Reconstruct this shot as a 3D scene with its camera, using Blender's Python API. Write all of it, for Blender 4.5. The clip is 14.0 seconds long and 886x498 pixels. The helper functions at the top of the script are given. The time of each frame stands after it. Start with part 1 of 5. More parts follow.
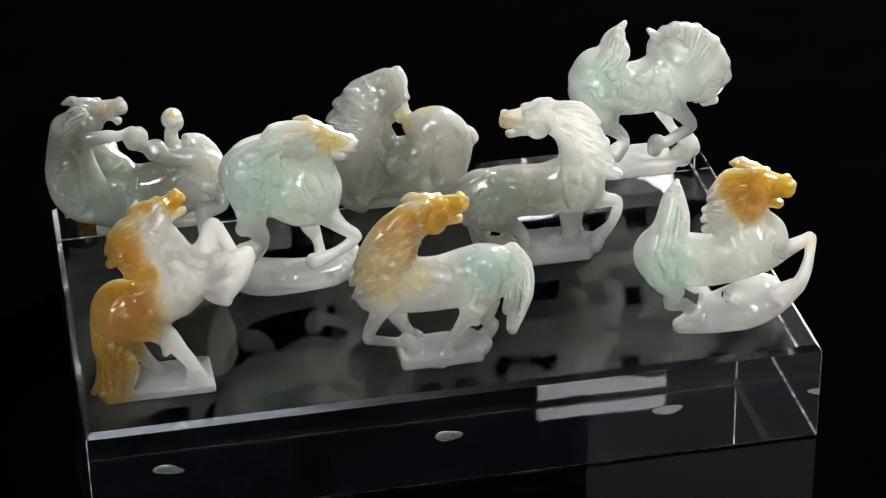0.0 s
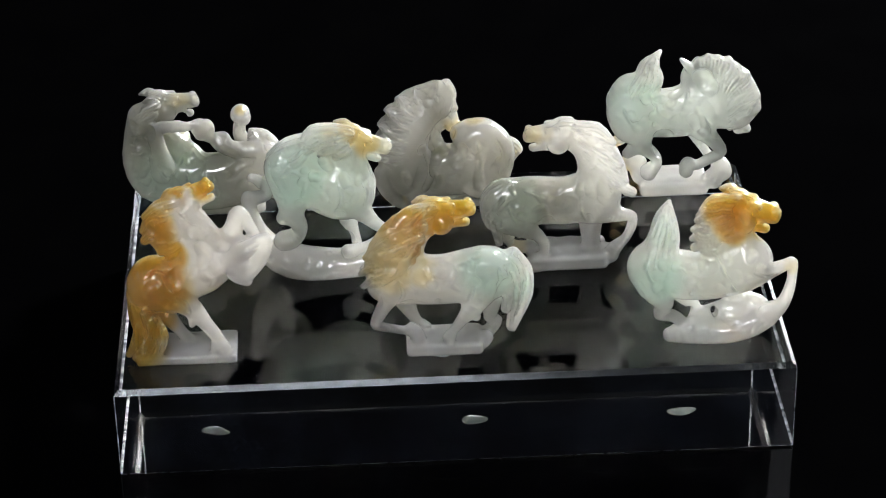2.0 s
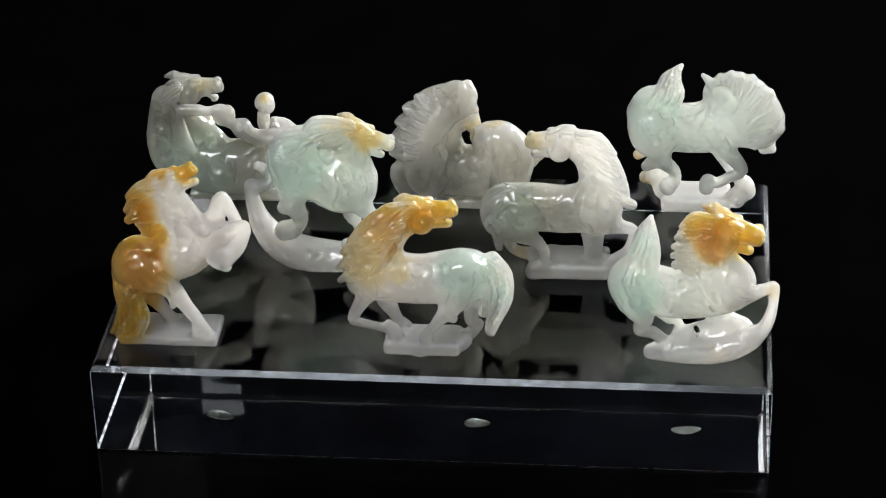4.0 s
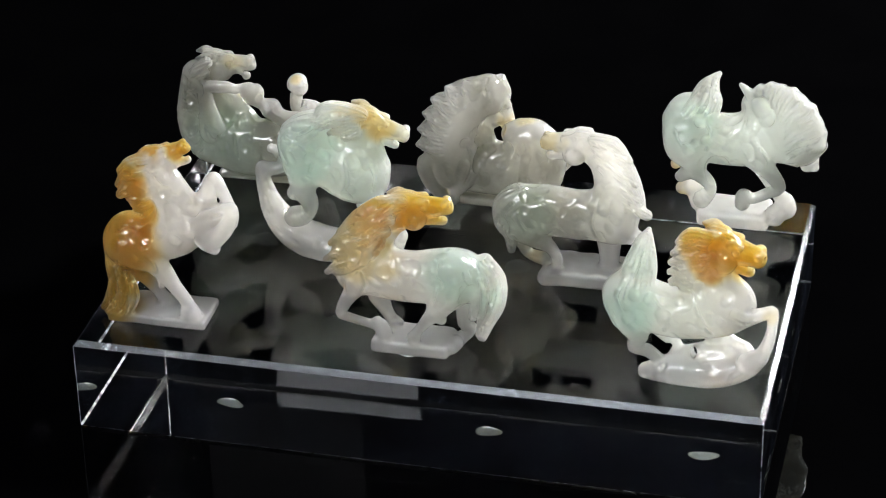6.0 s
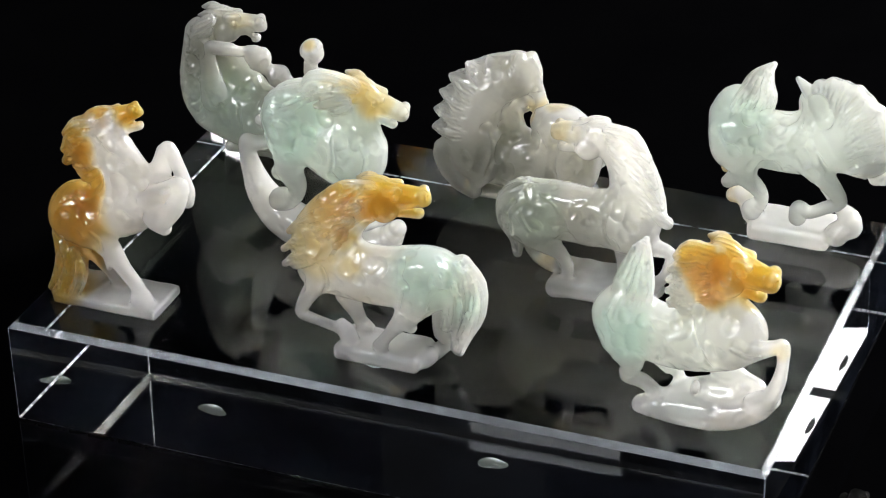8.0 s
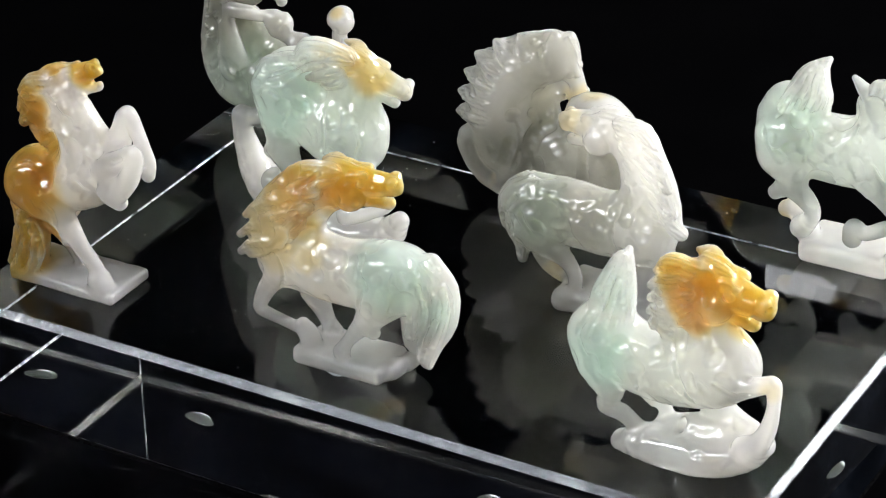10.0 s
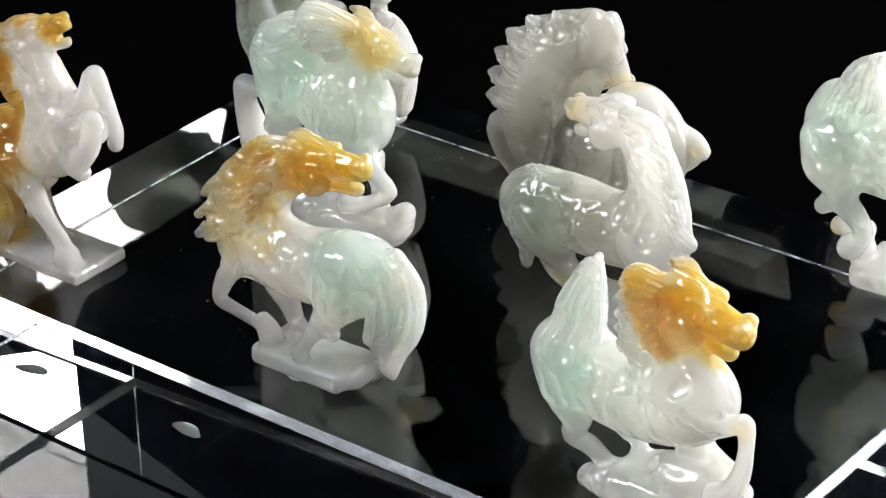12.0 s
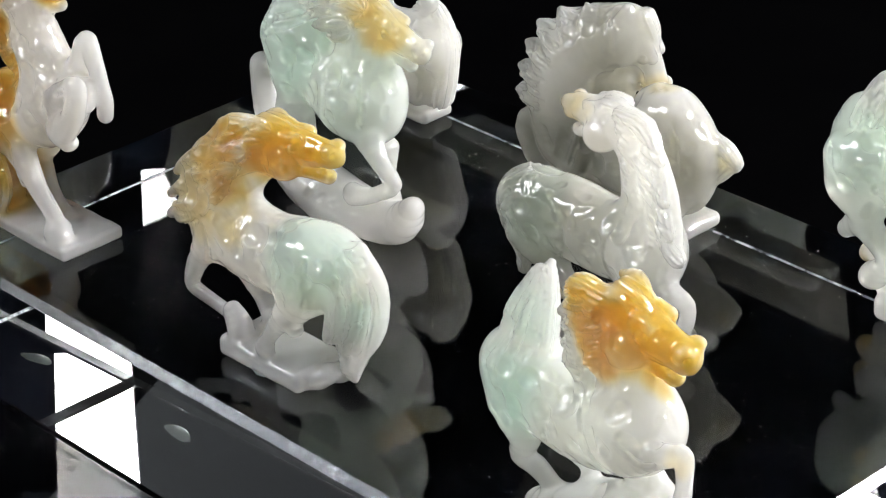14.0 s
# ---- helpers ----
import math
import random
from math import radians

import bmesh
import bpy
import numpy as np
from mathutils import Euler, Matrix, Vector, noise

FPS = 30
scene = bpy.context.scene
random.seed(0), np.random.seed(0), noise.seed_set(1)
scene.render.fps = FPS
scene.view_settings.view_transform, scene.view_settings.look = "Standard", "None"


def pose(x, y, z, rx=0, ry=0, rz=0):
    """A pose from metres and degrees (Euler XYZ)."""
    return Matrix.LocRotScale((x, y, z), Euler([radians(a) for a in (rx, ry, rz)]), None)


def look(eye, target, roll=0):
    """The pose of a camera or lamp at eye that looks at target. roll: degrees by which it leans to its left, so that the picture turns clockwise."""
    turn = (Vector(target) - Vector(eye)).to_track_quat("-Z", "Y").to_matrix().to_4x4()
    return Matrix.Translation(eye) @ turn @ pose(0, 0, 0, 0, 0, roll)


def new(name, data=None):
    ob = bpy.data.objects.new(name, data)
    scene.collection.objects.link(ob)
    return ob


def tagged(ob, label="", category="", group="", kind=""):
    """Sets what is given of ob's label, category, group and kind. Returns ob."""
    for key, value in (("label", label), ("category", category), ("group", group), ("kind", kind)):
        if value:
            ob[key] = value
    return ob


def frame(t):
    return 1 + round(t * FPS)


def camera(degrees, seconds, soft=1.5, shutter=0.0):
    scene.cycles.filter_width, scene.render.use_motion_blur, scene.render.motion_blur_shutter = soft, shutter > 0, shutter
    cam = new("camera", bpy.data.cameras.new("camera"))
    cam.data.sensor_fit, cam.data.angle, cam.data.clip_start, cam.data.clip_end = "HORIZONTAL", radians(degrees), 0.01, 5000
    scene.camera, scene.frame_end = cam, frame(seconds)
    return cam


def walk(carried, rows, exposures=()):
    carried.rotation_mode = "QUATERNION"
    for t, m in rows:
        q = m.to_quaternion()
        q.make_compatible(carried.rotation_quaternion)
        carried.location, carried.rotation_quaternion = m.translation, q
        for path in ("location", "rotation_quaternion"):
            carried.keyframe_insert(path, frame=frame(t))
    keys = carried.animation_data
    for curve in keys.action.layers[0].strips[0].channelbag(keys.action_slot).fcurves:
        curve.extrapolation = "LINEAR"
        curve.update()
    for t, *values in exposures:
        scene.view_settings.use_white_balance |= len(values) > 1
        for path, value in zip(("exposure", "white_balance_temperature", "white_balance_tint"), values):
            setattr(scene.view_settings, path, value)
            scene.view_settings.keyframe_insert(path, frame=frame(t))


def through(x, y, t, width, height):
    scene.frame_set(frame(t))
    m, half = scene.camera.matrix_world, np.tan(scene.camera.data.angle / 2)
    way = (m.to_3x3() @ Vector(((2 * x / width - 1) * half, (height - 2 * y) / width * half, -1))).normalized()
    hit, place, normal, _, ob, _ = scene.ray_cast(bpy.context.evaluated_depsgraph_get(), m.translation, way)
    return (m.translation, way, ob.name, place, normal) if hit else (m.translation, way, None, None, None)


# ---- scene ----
cam = camera(18.96, 14.0, 1.0)
PATH = [
    (0, (-0.1264, -0.6374, 0.4510), (-0.0294, -0.1277, 0.1499), -1.00),
    (0.5, (-0.1053, -0.6614, 0.4645), (-0.0276, -0.1488, 0.1625), -1.10),
    (1, (-0.0820, -0.6861, 0.4757), (-0.0242, -0.1705, 0.1743), -1.18),
    (1.5, (-0.0583, -0.7085, 0.4862), (-0.0195, -0.1909, 0.1853), -1.14),
    (2, (-0.0311, -0.7148, 0.4882), (-0.0111, -0.1959, 0.1876), -1.24),
    (2.5, (-0.0040, -0.7155, 0.4871), (-0.0024, -0.1960, 0.1870), -1.25),
    (3, (0.0215, -0.7135, 0.4859), (0.0057, -0.1941, 0.1858), -1.21),
    (5.5, (0.1612, -0.6989, 0.4835), (0.0508, -0.1902, 0.1853), -1.37),
    (6, (0.1772, -0.6653, 0.4705), (0.0519, -0.1611, 0.1702), -1.19),
    (6.5, (0.1975, -0.6324, 0.4550), (0.0532, -0.1334, 0.1547), -1.29),
    (7, (0.2153, -0.6003, 0.4416), (0.0529, -0.1074, 0.1405), -1.36),
    (7.5, (0.2310, -0.5709, 0.4271), (0.0511, -0.0836, 0.1267), -1.42),
    (8, (0.2486, -0.5410, 0.4125), (0.0487, -0.0609, 0.1134), -1.68),
    (10.5, (0.3117, -0.4053, 0.3520), (0.0202, 0.0293, 0.0586), -2.49),
    (11, (0.3201, -0.3803, 0.3411), (0.0118, 0.0436, 0.0491), -2.65),
    (11.5, (0.3276, -0.3562, 0.3312), (0.0031, 0.0562, 0.0404), -2.79),
    (12, (0.3337, -0.3327, 0.3211), (-0.0065, 0.0680, 0.0318), -2.93),
    (12.5, (0.3386, -0.3108, 0.3121), (-0.0160, 0.0782, 0.0242), -2.95),
    (13, (0.3425, -0.2898, 0.3028), (-0.0259, 0.0876, 0.0167), -2.90),
    (13.5, (0.3518, -0.2765, 0.2992), (-0.0294, 0.0894, 0.0149), -2.81),
    (14, (0.3618, -0.2646, 0.2977), (-0.0311, 0.0894, 0.0143), -2.69),
]
walk(cam, [(t, look(eye, target, roll)) for t, eye, target, roll in PATH],
     exposures=[(0.0, -0.12), (3.0, -0.08), (6.5, 0.14), (10.5, 0.28), (14.0, 0.28)])
CELL = 0.26       # fineness of the carved figurines, in millimetres

# ---- world, lamps ----
MM = 0.001
TABLE = -0.0063   # height of the black table top; the acrylic block stands on it
TOP = 0.026       # height of the block's upper face

world = bpy.data.worlds.new("world")
scene.world = world
world.use_nodes = True
world.node_tree.nodes["Background"].inputs["Color"].default_value = (0.010, 0.011, 0.012, 1)
world.node_tree.nodes["Background"].inputs["Strength"].default_value = 0.02


def softbox(name, eye, aim, width, height, watts, colour, lean=0):
    """A rectangular studio lamp."""
    data = bpy.data.lights.new(name, "AREA")
    data.shape, data.size, data.size_y, data.energy, data.color = "RECTANGLE", width, height, watts, colour
    lamp = new(name, data)
    lamp.matrix_world = look(eye, aim, lean)
    return lamp


softbox("key_lamp", (0.648, 0.672, 0.565), (0.0, 0.09, 0.03), 0.14, 0.14, 34.0, (1.0, 0.985, 0.96))
softbox("side_lamp", (-0.612, -0.612, 0.748), (0.0, 0.0, 0.026), 0.61, 0.17, 5.0, (0.92, 0.965, 1.0), 43)
softbox("rear_lamp", (0.791, 1.043, 0.359), (0.109, 0.05, 0.03), 0.08, 0.60, 7.5, (0.97, 0.99, 1.0), 14)
softbox("rear_lamp", (-0.62, 1.10, 0.06), (0.0, 0.07, 0.03), 0.06, 0.05, 0.15, (0.97, 0.99, 1.0))
softbox("front_lamp", (0.374, -0.90, 0.61), (0.05, 0.10, 0.03), 0.20, 0.14, 1.7, (0.98, 0.97, 1.0))
softbox("front_lamp", (-0.312, -0.83, 0.605), (0.05, 0.10, 0.03), 0.11, 0.10, 0.10, (0.97, 0.97, 1.0))
softbox("overhead_lamp", (-0.12, -0.55, 0.96), (0.0, 0.0, 0.03), 0.40, 0.20, 5.4, (0.935, 0.965, 1.0))


# ---- materials ----
class Nodes:
    def __init__(self, name):
        self.mat = bpy.data.materials.new(name)
        self.mat.use_nodes = True
        self.tree = self.mat.node_tree
        self.bsdf = self.tree.nodes["Principled BSDF"]

    def add(self, kind, **sockets):
        node = self.tree.nodes.new(kind)
        for key, value in sockets.items():
            self.put(node, key.replace("_", " "), value)
        return node

    def put(self, node, key, value):
        socket = node.inputs[int(key)] if key.isdigit() else node.inputs[key]
        if isinstance(value, bpy.types.NodeSocket):
            self.tree.links.new(value, socket)
        else:
            socket.default_value = value

    def set(self, **sockets):
        for key, value in sockets.items():
            self.put(self.bsdf, key.replace("_", " "), value)

    def attribute(self, name):
        node = self.tree.nodes.new("ShaderNodeAttribute")
        node.attribute_name = name
        return node.outputs["Fac"]

    def noise(self, scale, detail=4.0, roughness=0.55, coords=None):
        node = self.add("ShaderNodeTexNoise", Scale=scale, Detail=detail, Roughness=roughness)
        if coords is None:
            coords = self.tree.nodes.new("ShaderNodeTexCoord").outputs["Object"]
        self.tree.links.new(coords, node.inputs["Vector"])
        return node.outputs["Fac"]

    def math(self, operation, a, b=0.0, c=0.0):
        node = self.tree.nodes.new("ShaderNodeMath")
        node.operation = operation
        node.use_clamp = operation in ("MULTIPLY_ADD",)
        for key, value in (("0", a), ("1", b), ("2", c)):
            self.put(node, key, value)
        return node.outputs[0]

    def ramp(self, value, low, high, out_low=0.0, out_high=1.0):
        node = self.add("ShaderNodeMapRange")
        node.interpolation_type = "SMOOTHSTEP"
        for key, v in (("Value", value), ("From Min", low), ("From Max", high), ("To Min", out_low), ("To Max", out_high)):
            self.put(node, key, v)
        return node.outputs["Result"]

    def mix(self, factor, a, b):
        node = self.tree.nodes.new("ShaderNodeMix")
        node.data_type = "RGBA"
        for socket, value in ((node.inputs[0], factor), (node.inputs[6], a), (node.inputs[7], b)):
            if isinstance(value, bpy.types.NodeSocket):
                self.tree.links.new(value, socket)
            else:
                socket.default_value = value
        return node.outputs[2]

    def bump(self, height, strength, distance):
        node = self.add("ShaderNodeBump", Height=height, Strength=strength, Distance=distance)
        self.set(Normal=node.outputs["Normal"])


def jade():
    """Translucent stone: light scatters deep inside it, and a part passes straight through."""
    n = Nodes("jade")
    cloud, fine, vein = n.noise(60, 5, 0.6), n.noise(420, 4), n.noise(130, 5, 0.6)
    colour = n.mix(n.ramp(cloud, 0.3, 0.7), (0.68, 0.663, 0.615, 1), (0.795, 0.77, 0.73, 1))
    colour = n.mix(n.attribute("grey"), colour, n.mix(n.ramp(cloud, 0.3, 0.7), (0.25, 0.251, 0.215, 1), (0.355, 0.352, 0.305, 1)))
    # white: paler stone, and the scattered glow painted onto bases and legs
    colour = n.mix(n.math("MULTIPLY", n.attribute("white"), 0.45), colour, (0.84, 0.815, 0.82, 1))
    green = n.math("MULTIPLY", n.attribute("green"), n.ramp(cloud, 0.2, 0.7, 0.5, 0.95))
    colour = n.mix(green, colour, (0.565, 0.735, 0.65, 1))
    wander = n.math("ADD", n.attribute("russet"), n.math("MULTIPLY", n.math("SUBTRACT", vein, 0.5), 0.12))
    wander = n.math("MULTIPLY", wander, n.ramp(n.attribute("russet"), 0.0, 0.1))
    colour = n.mix(n.ramp(wander, 0.0, 0.5, 0.0, 0.85), colour, (0.73, 0.60, 0.32, 1))
    amber = n.mix(n.ramp(vein, 0.3, 0.7), (0.58, 0.32, 0.05, 1), (0.67, 0.42, 0.105, 1))
    colour = n.mix(n.ramp(wander, 0.3, 0.95), colour, amber)
    deep = n.math("MULTIPLY", n.attribute("deep"), n.ramp(vein, 0.25, 0.7, 0.35, 0.9))
    colour = n.mix(deep, colour, (0.42, 0.17, 0.016, 1))
    colour = n.mix(n.ramp(fine, 0.62, 0.8, 0.0, 0.12), colour, (0.88, 0.885, 0.85, 1))
    n.set(Base_Color=colour, Roughness=0.5, IOR=1.4, Specular_IOR_Level=0.0)
    n.set(Subsurface_Weight=1.0, Subsurface_Scale=0.03, Subsurface_Radius=(1.0, 1.0, 0.9), Subsurface_Anisotropy=0.7)
    facet = n.add("ShaderNodeTexVoronoi", Scale=170.0, Vector=n.tree.nodes.new("ShaderNodeTexCoord").outputs["Object"])
    facet.feature = "SMOOTH_F1"
    n.put(facet, "Smoothness", 0.35)
    normal = n.add("ShaderNodeBump", Height=n.math("ADD", n.math("MULTIPLY", n.noise(1500, 2), 0.02), facet.outputs["Distance"]), Strength=0.07, Distance=0.0012).outputs["Normal"]
    n.bump(facet.outputs["Distance"], 0.12, 0.0012)
    through = n.add("ShaderNodeBsdfTranslucent", Color=colour)
    glow = n.add("ShaderNodeMixShader")
    n.put(glow, "0", 0.62)
    n.put(glow, "1", n.bsdf.outputs[0])
    n.put(glow, "2", through.outputs[0])
    clear = n.add("ShaderNodeBsdfRefraction", Color=n.mix(0.45, colour, (0.95, 0.96, 0.93, 1)), Roughness=0.34, IOR=1.3)
    both = n.add("ShaderNodeMixShader")
    n.put(both, "0", n.math("MULTIPLY_ADD", n.attribute("white"), 0.12, 0.23))
    n.put(both, "1", glow.outputs[0])
    n.put(both, "2", clear.outputs[0])
    polish = n.add("ShaderNodeBsdfGlossy", Color=(1, 1, 1, 1), Roughness=n.ramp(n.noise(300, 3), 0.3, 0.7, 0.02, 0.05), Normal=normal)
    coat = n.add("ShaderNodeMixShader")
    n.put(coat, "0", n.add("ShaderNodeFresnel", IOR=1.68, Normal=normal).outputs[0])
    n.put(coat, "1", both.outputs[0])
    n.put(coat, "2", polish.outputs[0])
    n.tree.links.new(coat.outputs[0], n.tree.nodes["Material Output"].inputs["Surface"])
    return n.mat


def acrylic(name, low, high, smears, scuffs):
    """Clear acrylic; low and high: how rough its polish is; smears: a greasy film; scuffs: fine scratches and dust that scatter light."""
    n = Nodes(name)
    rough = n.ramp(n.noise(40, 3, 0.5), 0.3, 0.7, low, high)
    n.set(Base_Color=(0.985, 0.992, 0.99, 1), Transmission_Weight=1.0, IOR=1.49, Roughness=rough, Specular_Tint=(0.45, 0.47, 0.5, 1))
    shader = n.bsdf.outputs[0]
    patches = n.ramp(n.noise(35, 5, 0.65), 0.38, 0.72, 0.1, 1.0)
    for share, scale, kind, colour in ((smears, 1800, "ShaderNodeBsdfGlossy", (0.55, 0.7, 1.0, 1)), (scuffs, 700, "ShaderNodeBsdfDiffuse", (0.42, 0.52, 0.78, 1))):
        if not share:
            continue
        film = n.add(kind, Color=colour, Roughness=0.3)
        both = n.add("ShaderNodeMixShader")
        n.put(both, "0", n.math("MULTIPLY", n.math("MULTIPLY", patches, n.ramp(n.noise(scale, 3), 0.4, 0.75, 0.3, 1.0)), share))
        n.put(both, "1", shader)
        n.put(both, "2", film.outputs[0])
        shader = both.outputs[0]
    n.tree.links.new(shader, n.tree.nodes["Material Output"].inputs["Surface"])
    return n.mat


def black_gloss():
    n = Nodes("black_gloss")
    n.set(Base_Color=n.mix(n.noise(40), (0.0003, 0.0003, 0.0004, 1), (0.0007, 0.0007, 0.0008, 1)), IOR=1.2,
          Roughness=n.ramp(n.noise(25), 0.3, 0.7, 0.0, 0.006))
    return n.mat


def matt(name, a, b, scale, roughness):
    n = Nodes(name)
    n.set(Base_Color=n.mix(n.noise(scale), (*a, 1), (*b, 1)), Roughness=roughness)
    n.bump(n.noise(scale * 6), 0.2, 0.001)
    return n.mat


def tack(name, a, b):
    """A thin dab that lets light from the stone above shine through."""
    n = Nodes(name)
    colour = n.mix(n.noise(500), (*a, 1), (*b, 1))
    n.set(Base_Color=colour, Roughness=0.6)
    n.bump(n.noise(3000), 0.2, 0.001)
    through = n.add("ShaderNodeBsdfTranslucent", Color=colour)
    both = n.add("ShaderNodeMixShader")
    n.put(both, "0", 0.95)
    n.put(both, "1", n.bsdf.outputs[0])
    n.put(both, "2", through.outputs[0])
    n.tree.links.new(both.outputs[0], n.tree.nodes["Material Output"].inputs["Surface"])
    return n.mat


def frosted():
    """Sawn acrylic edge: bars of clearer and whiter cut across it."""
    n = Nodes("frosted_acrylic_edge")
    saw = n.ramp(n.noise(330, 3, 0.7), 0.42, 0.58)
    n.set(Base_Color=n.mix(saw, (0.30, 0.34, 0.42, 1), (0.88, 0.91, 0.95, 1)), Roughness=n.ramp(n.noise(400), 0.3, 0.7, 0.12, 0.5),
          Transmission_Weight=n.ramp(saw, 0.0, 1.0, 0.7, 0.15), IOR=1.49)
    return n.mat


EDGE = frosted()
JADE, GLOSS = jade(), black_gloss()
ACRYLIC, RIM, SIDE = acrylic("acrylic", 0.0, 0.0, 0.004, 0.001), acrylic("acrylic_rim", 0.14, 0.2, 0.0, 0.008), acrylic("acrylic_side", 0.0, 0.0, 0.004, 0.014)
TACK = tack("tack", (0.90, 0.97, 0.97), (0.95, 0.98, 0.98))
CLOTH = matt("black_cloth", (0.0008, 0.0008, 0.0008), (0.0016, 0.0016, 0.0016), 60, 0.9)
DUST = matt("dust", (0.75, 0.76, 0.78), (0.85, 0.85, 0.86), 900, 0.9)


# ---- mesh helpers ----
def part(name, bm, material, parent=None, label=""):
    mesh = bpy.data.meshes.new(name)
    bm.to_mesh(mesh)
    bm.free()
    mesh.materials.append(material)
    ob = new(name, mesh)
    ob.parent = parent
    if label:
        tagged(ob, label)
    return ob


def box(lo, hi, chamfer=0.0, segments=1):
    bm = bmesh.new()
    lo, hi = Vector(lo), Vector(hi)
    m = Matrix.Translation((lo + hi) / 2) @ Matrix.Diagonal((*(hi - lo), 1))
    bmesh.ops.create_cube(bm, size=1, matrix=m)
    if chamfer:
        bmesh.ops.bevel(bm, geom=bm.edges[:], offset=chamfer, segments=segments, affect="EDGES", profile=0.5)
    return bm


# ---- the dark studio ----
def studio():
    floor_z, ceiling_z, half, thick = -0.76, 1.9, 2.0, 0.1
    tagged(part("floor", box((-half, -half, floor_z - thick), (half, half, floor_z)), CLOTH), "dark studio floor in shade", "floor", kind="structure")
    tagged(part("ceiling", box((-half, -half, ceiling_z), (half, half, ceiling_z + thick)), CLOTH), "dark studio ceiling", "ceiling", kind="structure")
    for name, lo, hi in (("wall_north", (-half, half, floor_z), (half, half + thick, ceiling_z)),
                         ("wall_south", (-half, -half - thick, floor_z), (half, -half, ceiling_z)),
                         ("wall_east", (half, -half, floor_z), (half + thick, half, ceiling_z)),
                         ("wall_west", (-half - thick, -half, floor_z), (-half, half, ceiling_z))):
        tagged(part(name, box(lo, hi), CLOTH), "black cloth studio wall", "wall", kind="structure")


def table():
    thing = new("table")
    tagged(thing, "glossy black table with a mirror-like top", "table")
    part("tabletop", box((-0.75, -0.45, TABLE - 0.03), (0.75, 0.75, TABLE), 0.002), GLOSS, thing)
    for x in (-0.68, 0.68):
        for y in (-0.38, 0.68):
            part("leg", box((x - 0.025, y - 0.025, -0.76), (x + 0.025, y + 0.025, TABLE - 0.03), 0.003), CLOTH, thing)


def display_block():
    ob = part("display_block", box((-0.11, 0.0, TABLE + 0.0003), (0.11, 0.138, TOP)), ACRYLIC)
    bm = bmesh.new()
    bm.from_mesh(ob.data)
    rim = [e for e in bm.edges if all(v.co.z > 0.02 for v in e.verts)]
    bmesh.ops.bevel(bm, geom=rim, offset=0.0016, segments=1, affect="EDGES", profile=0.5)
    foot = [e for e in bm.edges if e.calc_face_angle(0) > 1.2 and all(v.co.z < 0 for v in e.verts)]
    bmesh.ops.bevel(bm, geom=foot, offset=0.0005, segments=1, affect="EDGES", profile=0.5)
    rest = [e for e in bm.edges if e.calc_face_angle(0) > 1.2]
    bmesh.ops.bevel(bm, geom=rest, offset=0.0003, segments=1, affect="EDGES", profile=0.5)
    bm.to_mesh(ob.data)
    bm.free()
    ob.data.materials.append(EDGE)
    ob.data.materials.append(RIM)
    ob.data.materials.append(SIDE)
    for face in ob.data.polygons:
        if face.area < 4.0e-4 and abs(face.normal.z) < 0.99 and max(abs(v) for v in face.normal) < 0.95 and face.center.z < 0.0235:
            face.material_index = 1
        elif 0.4 < face.normal.z < 0.9:
            face.material_index = 2
        elif abs(face.normal.z) < 0.1:
            face.material_index = 3
    tagged(ob, "clear polished acrylic block with sloping rim on black table", "display stand")


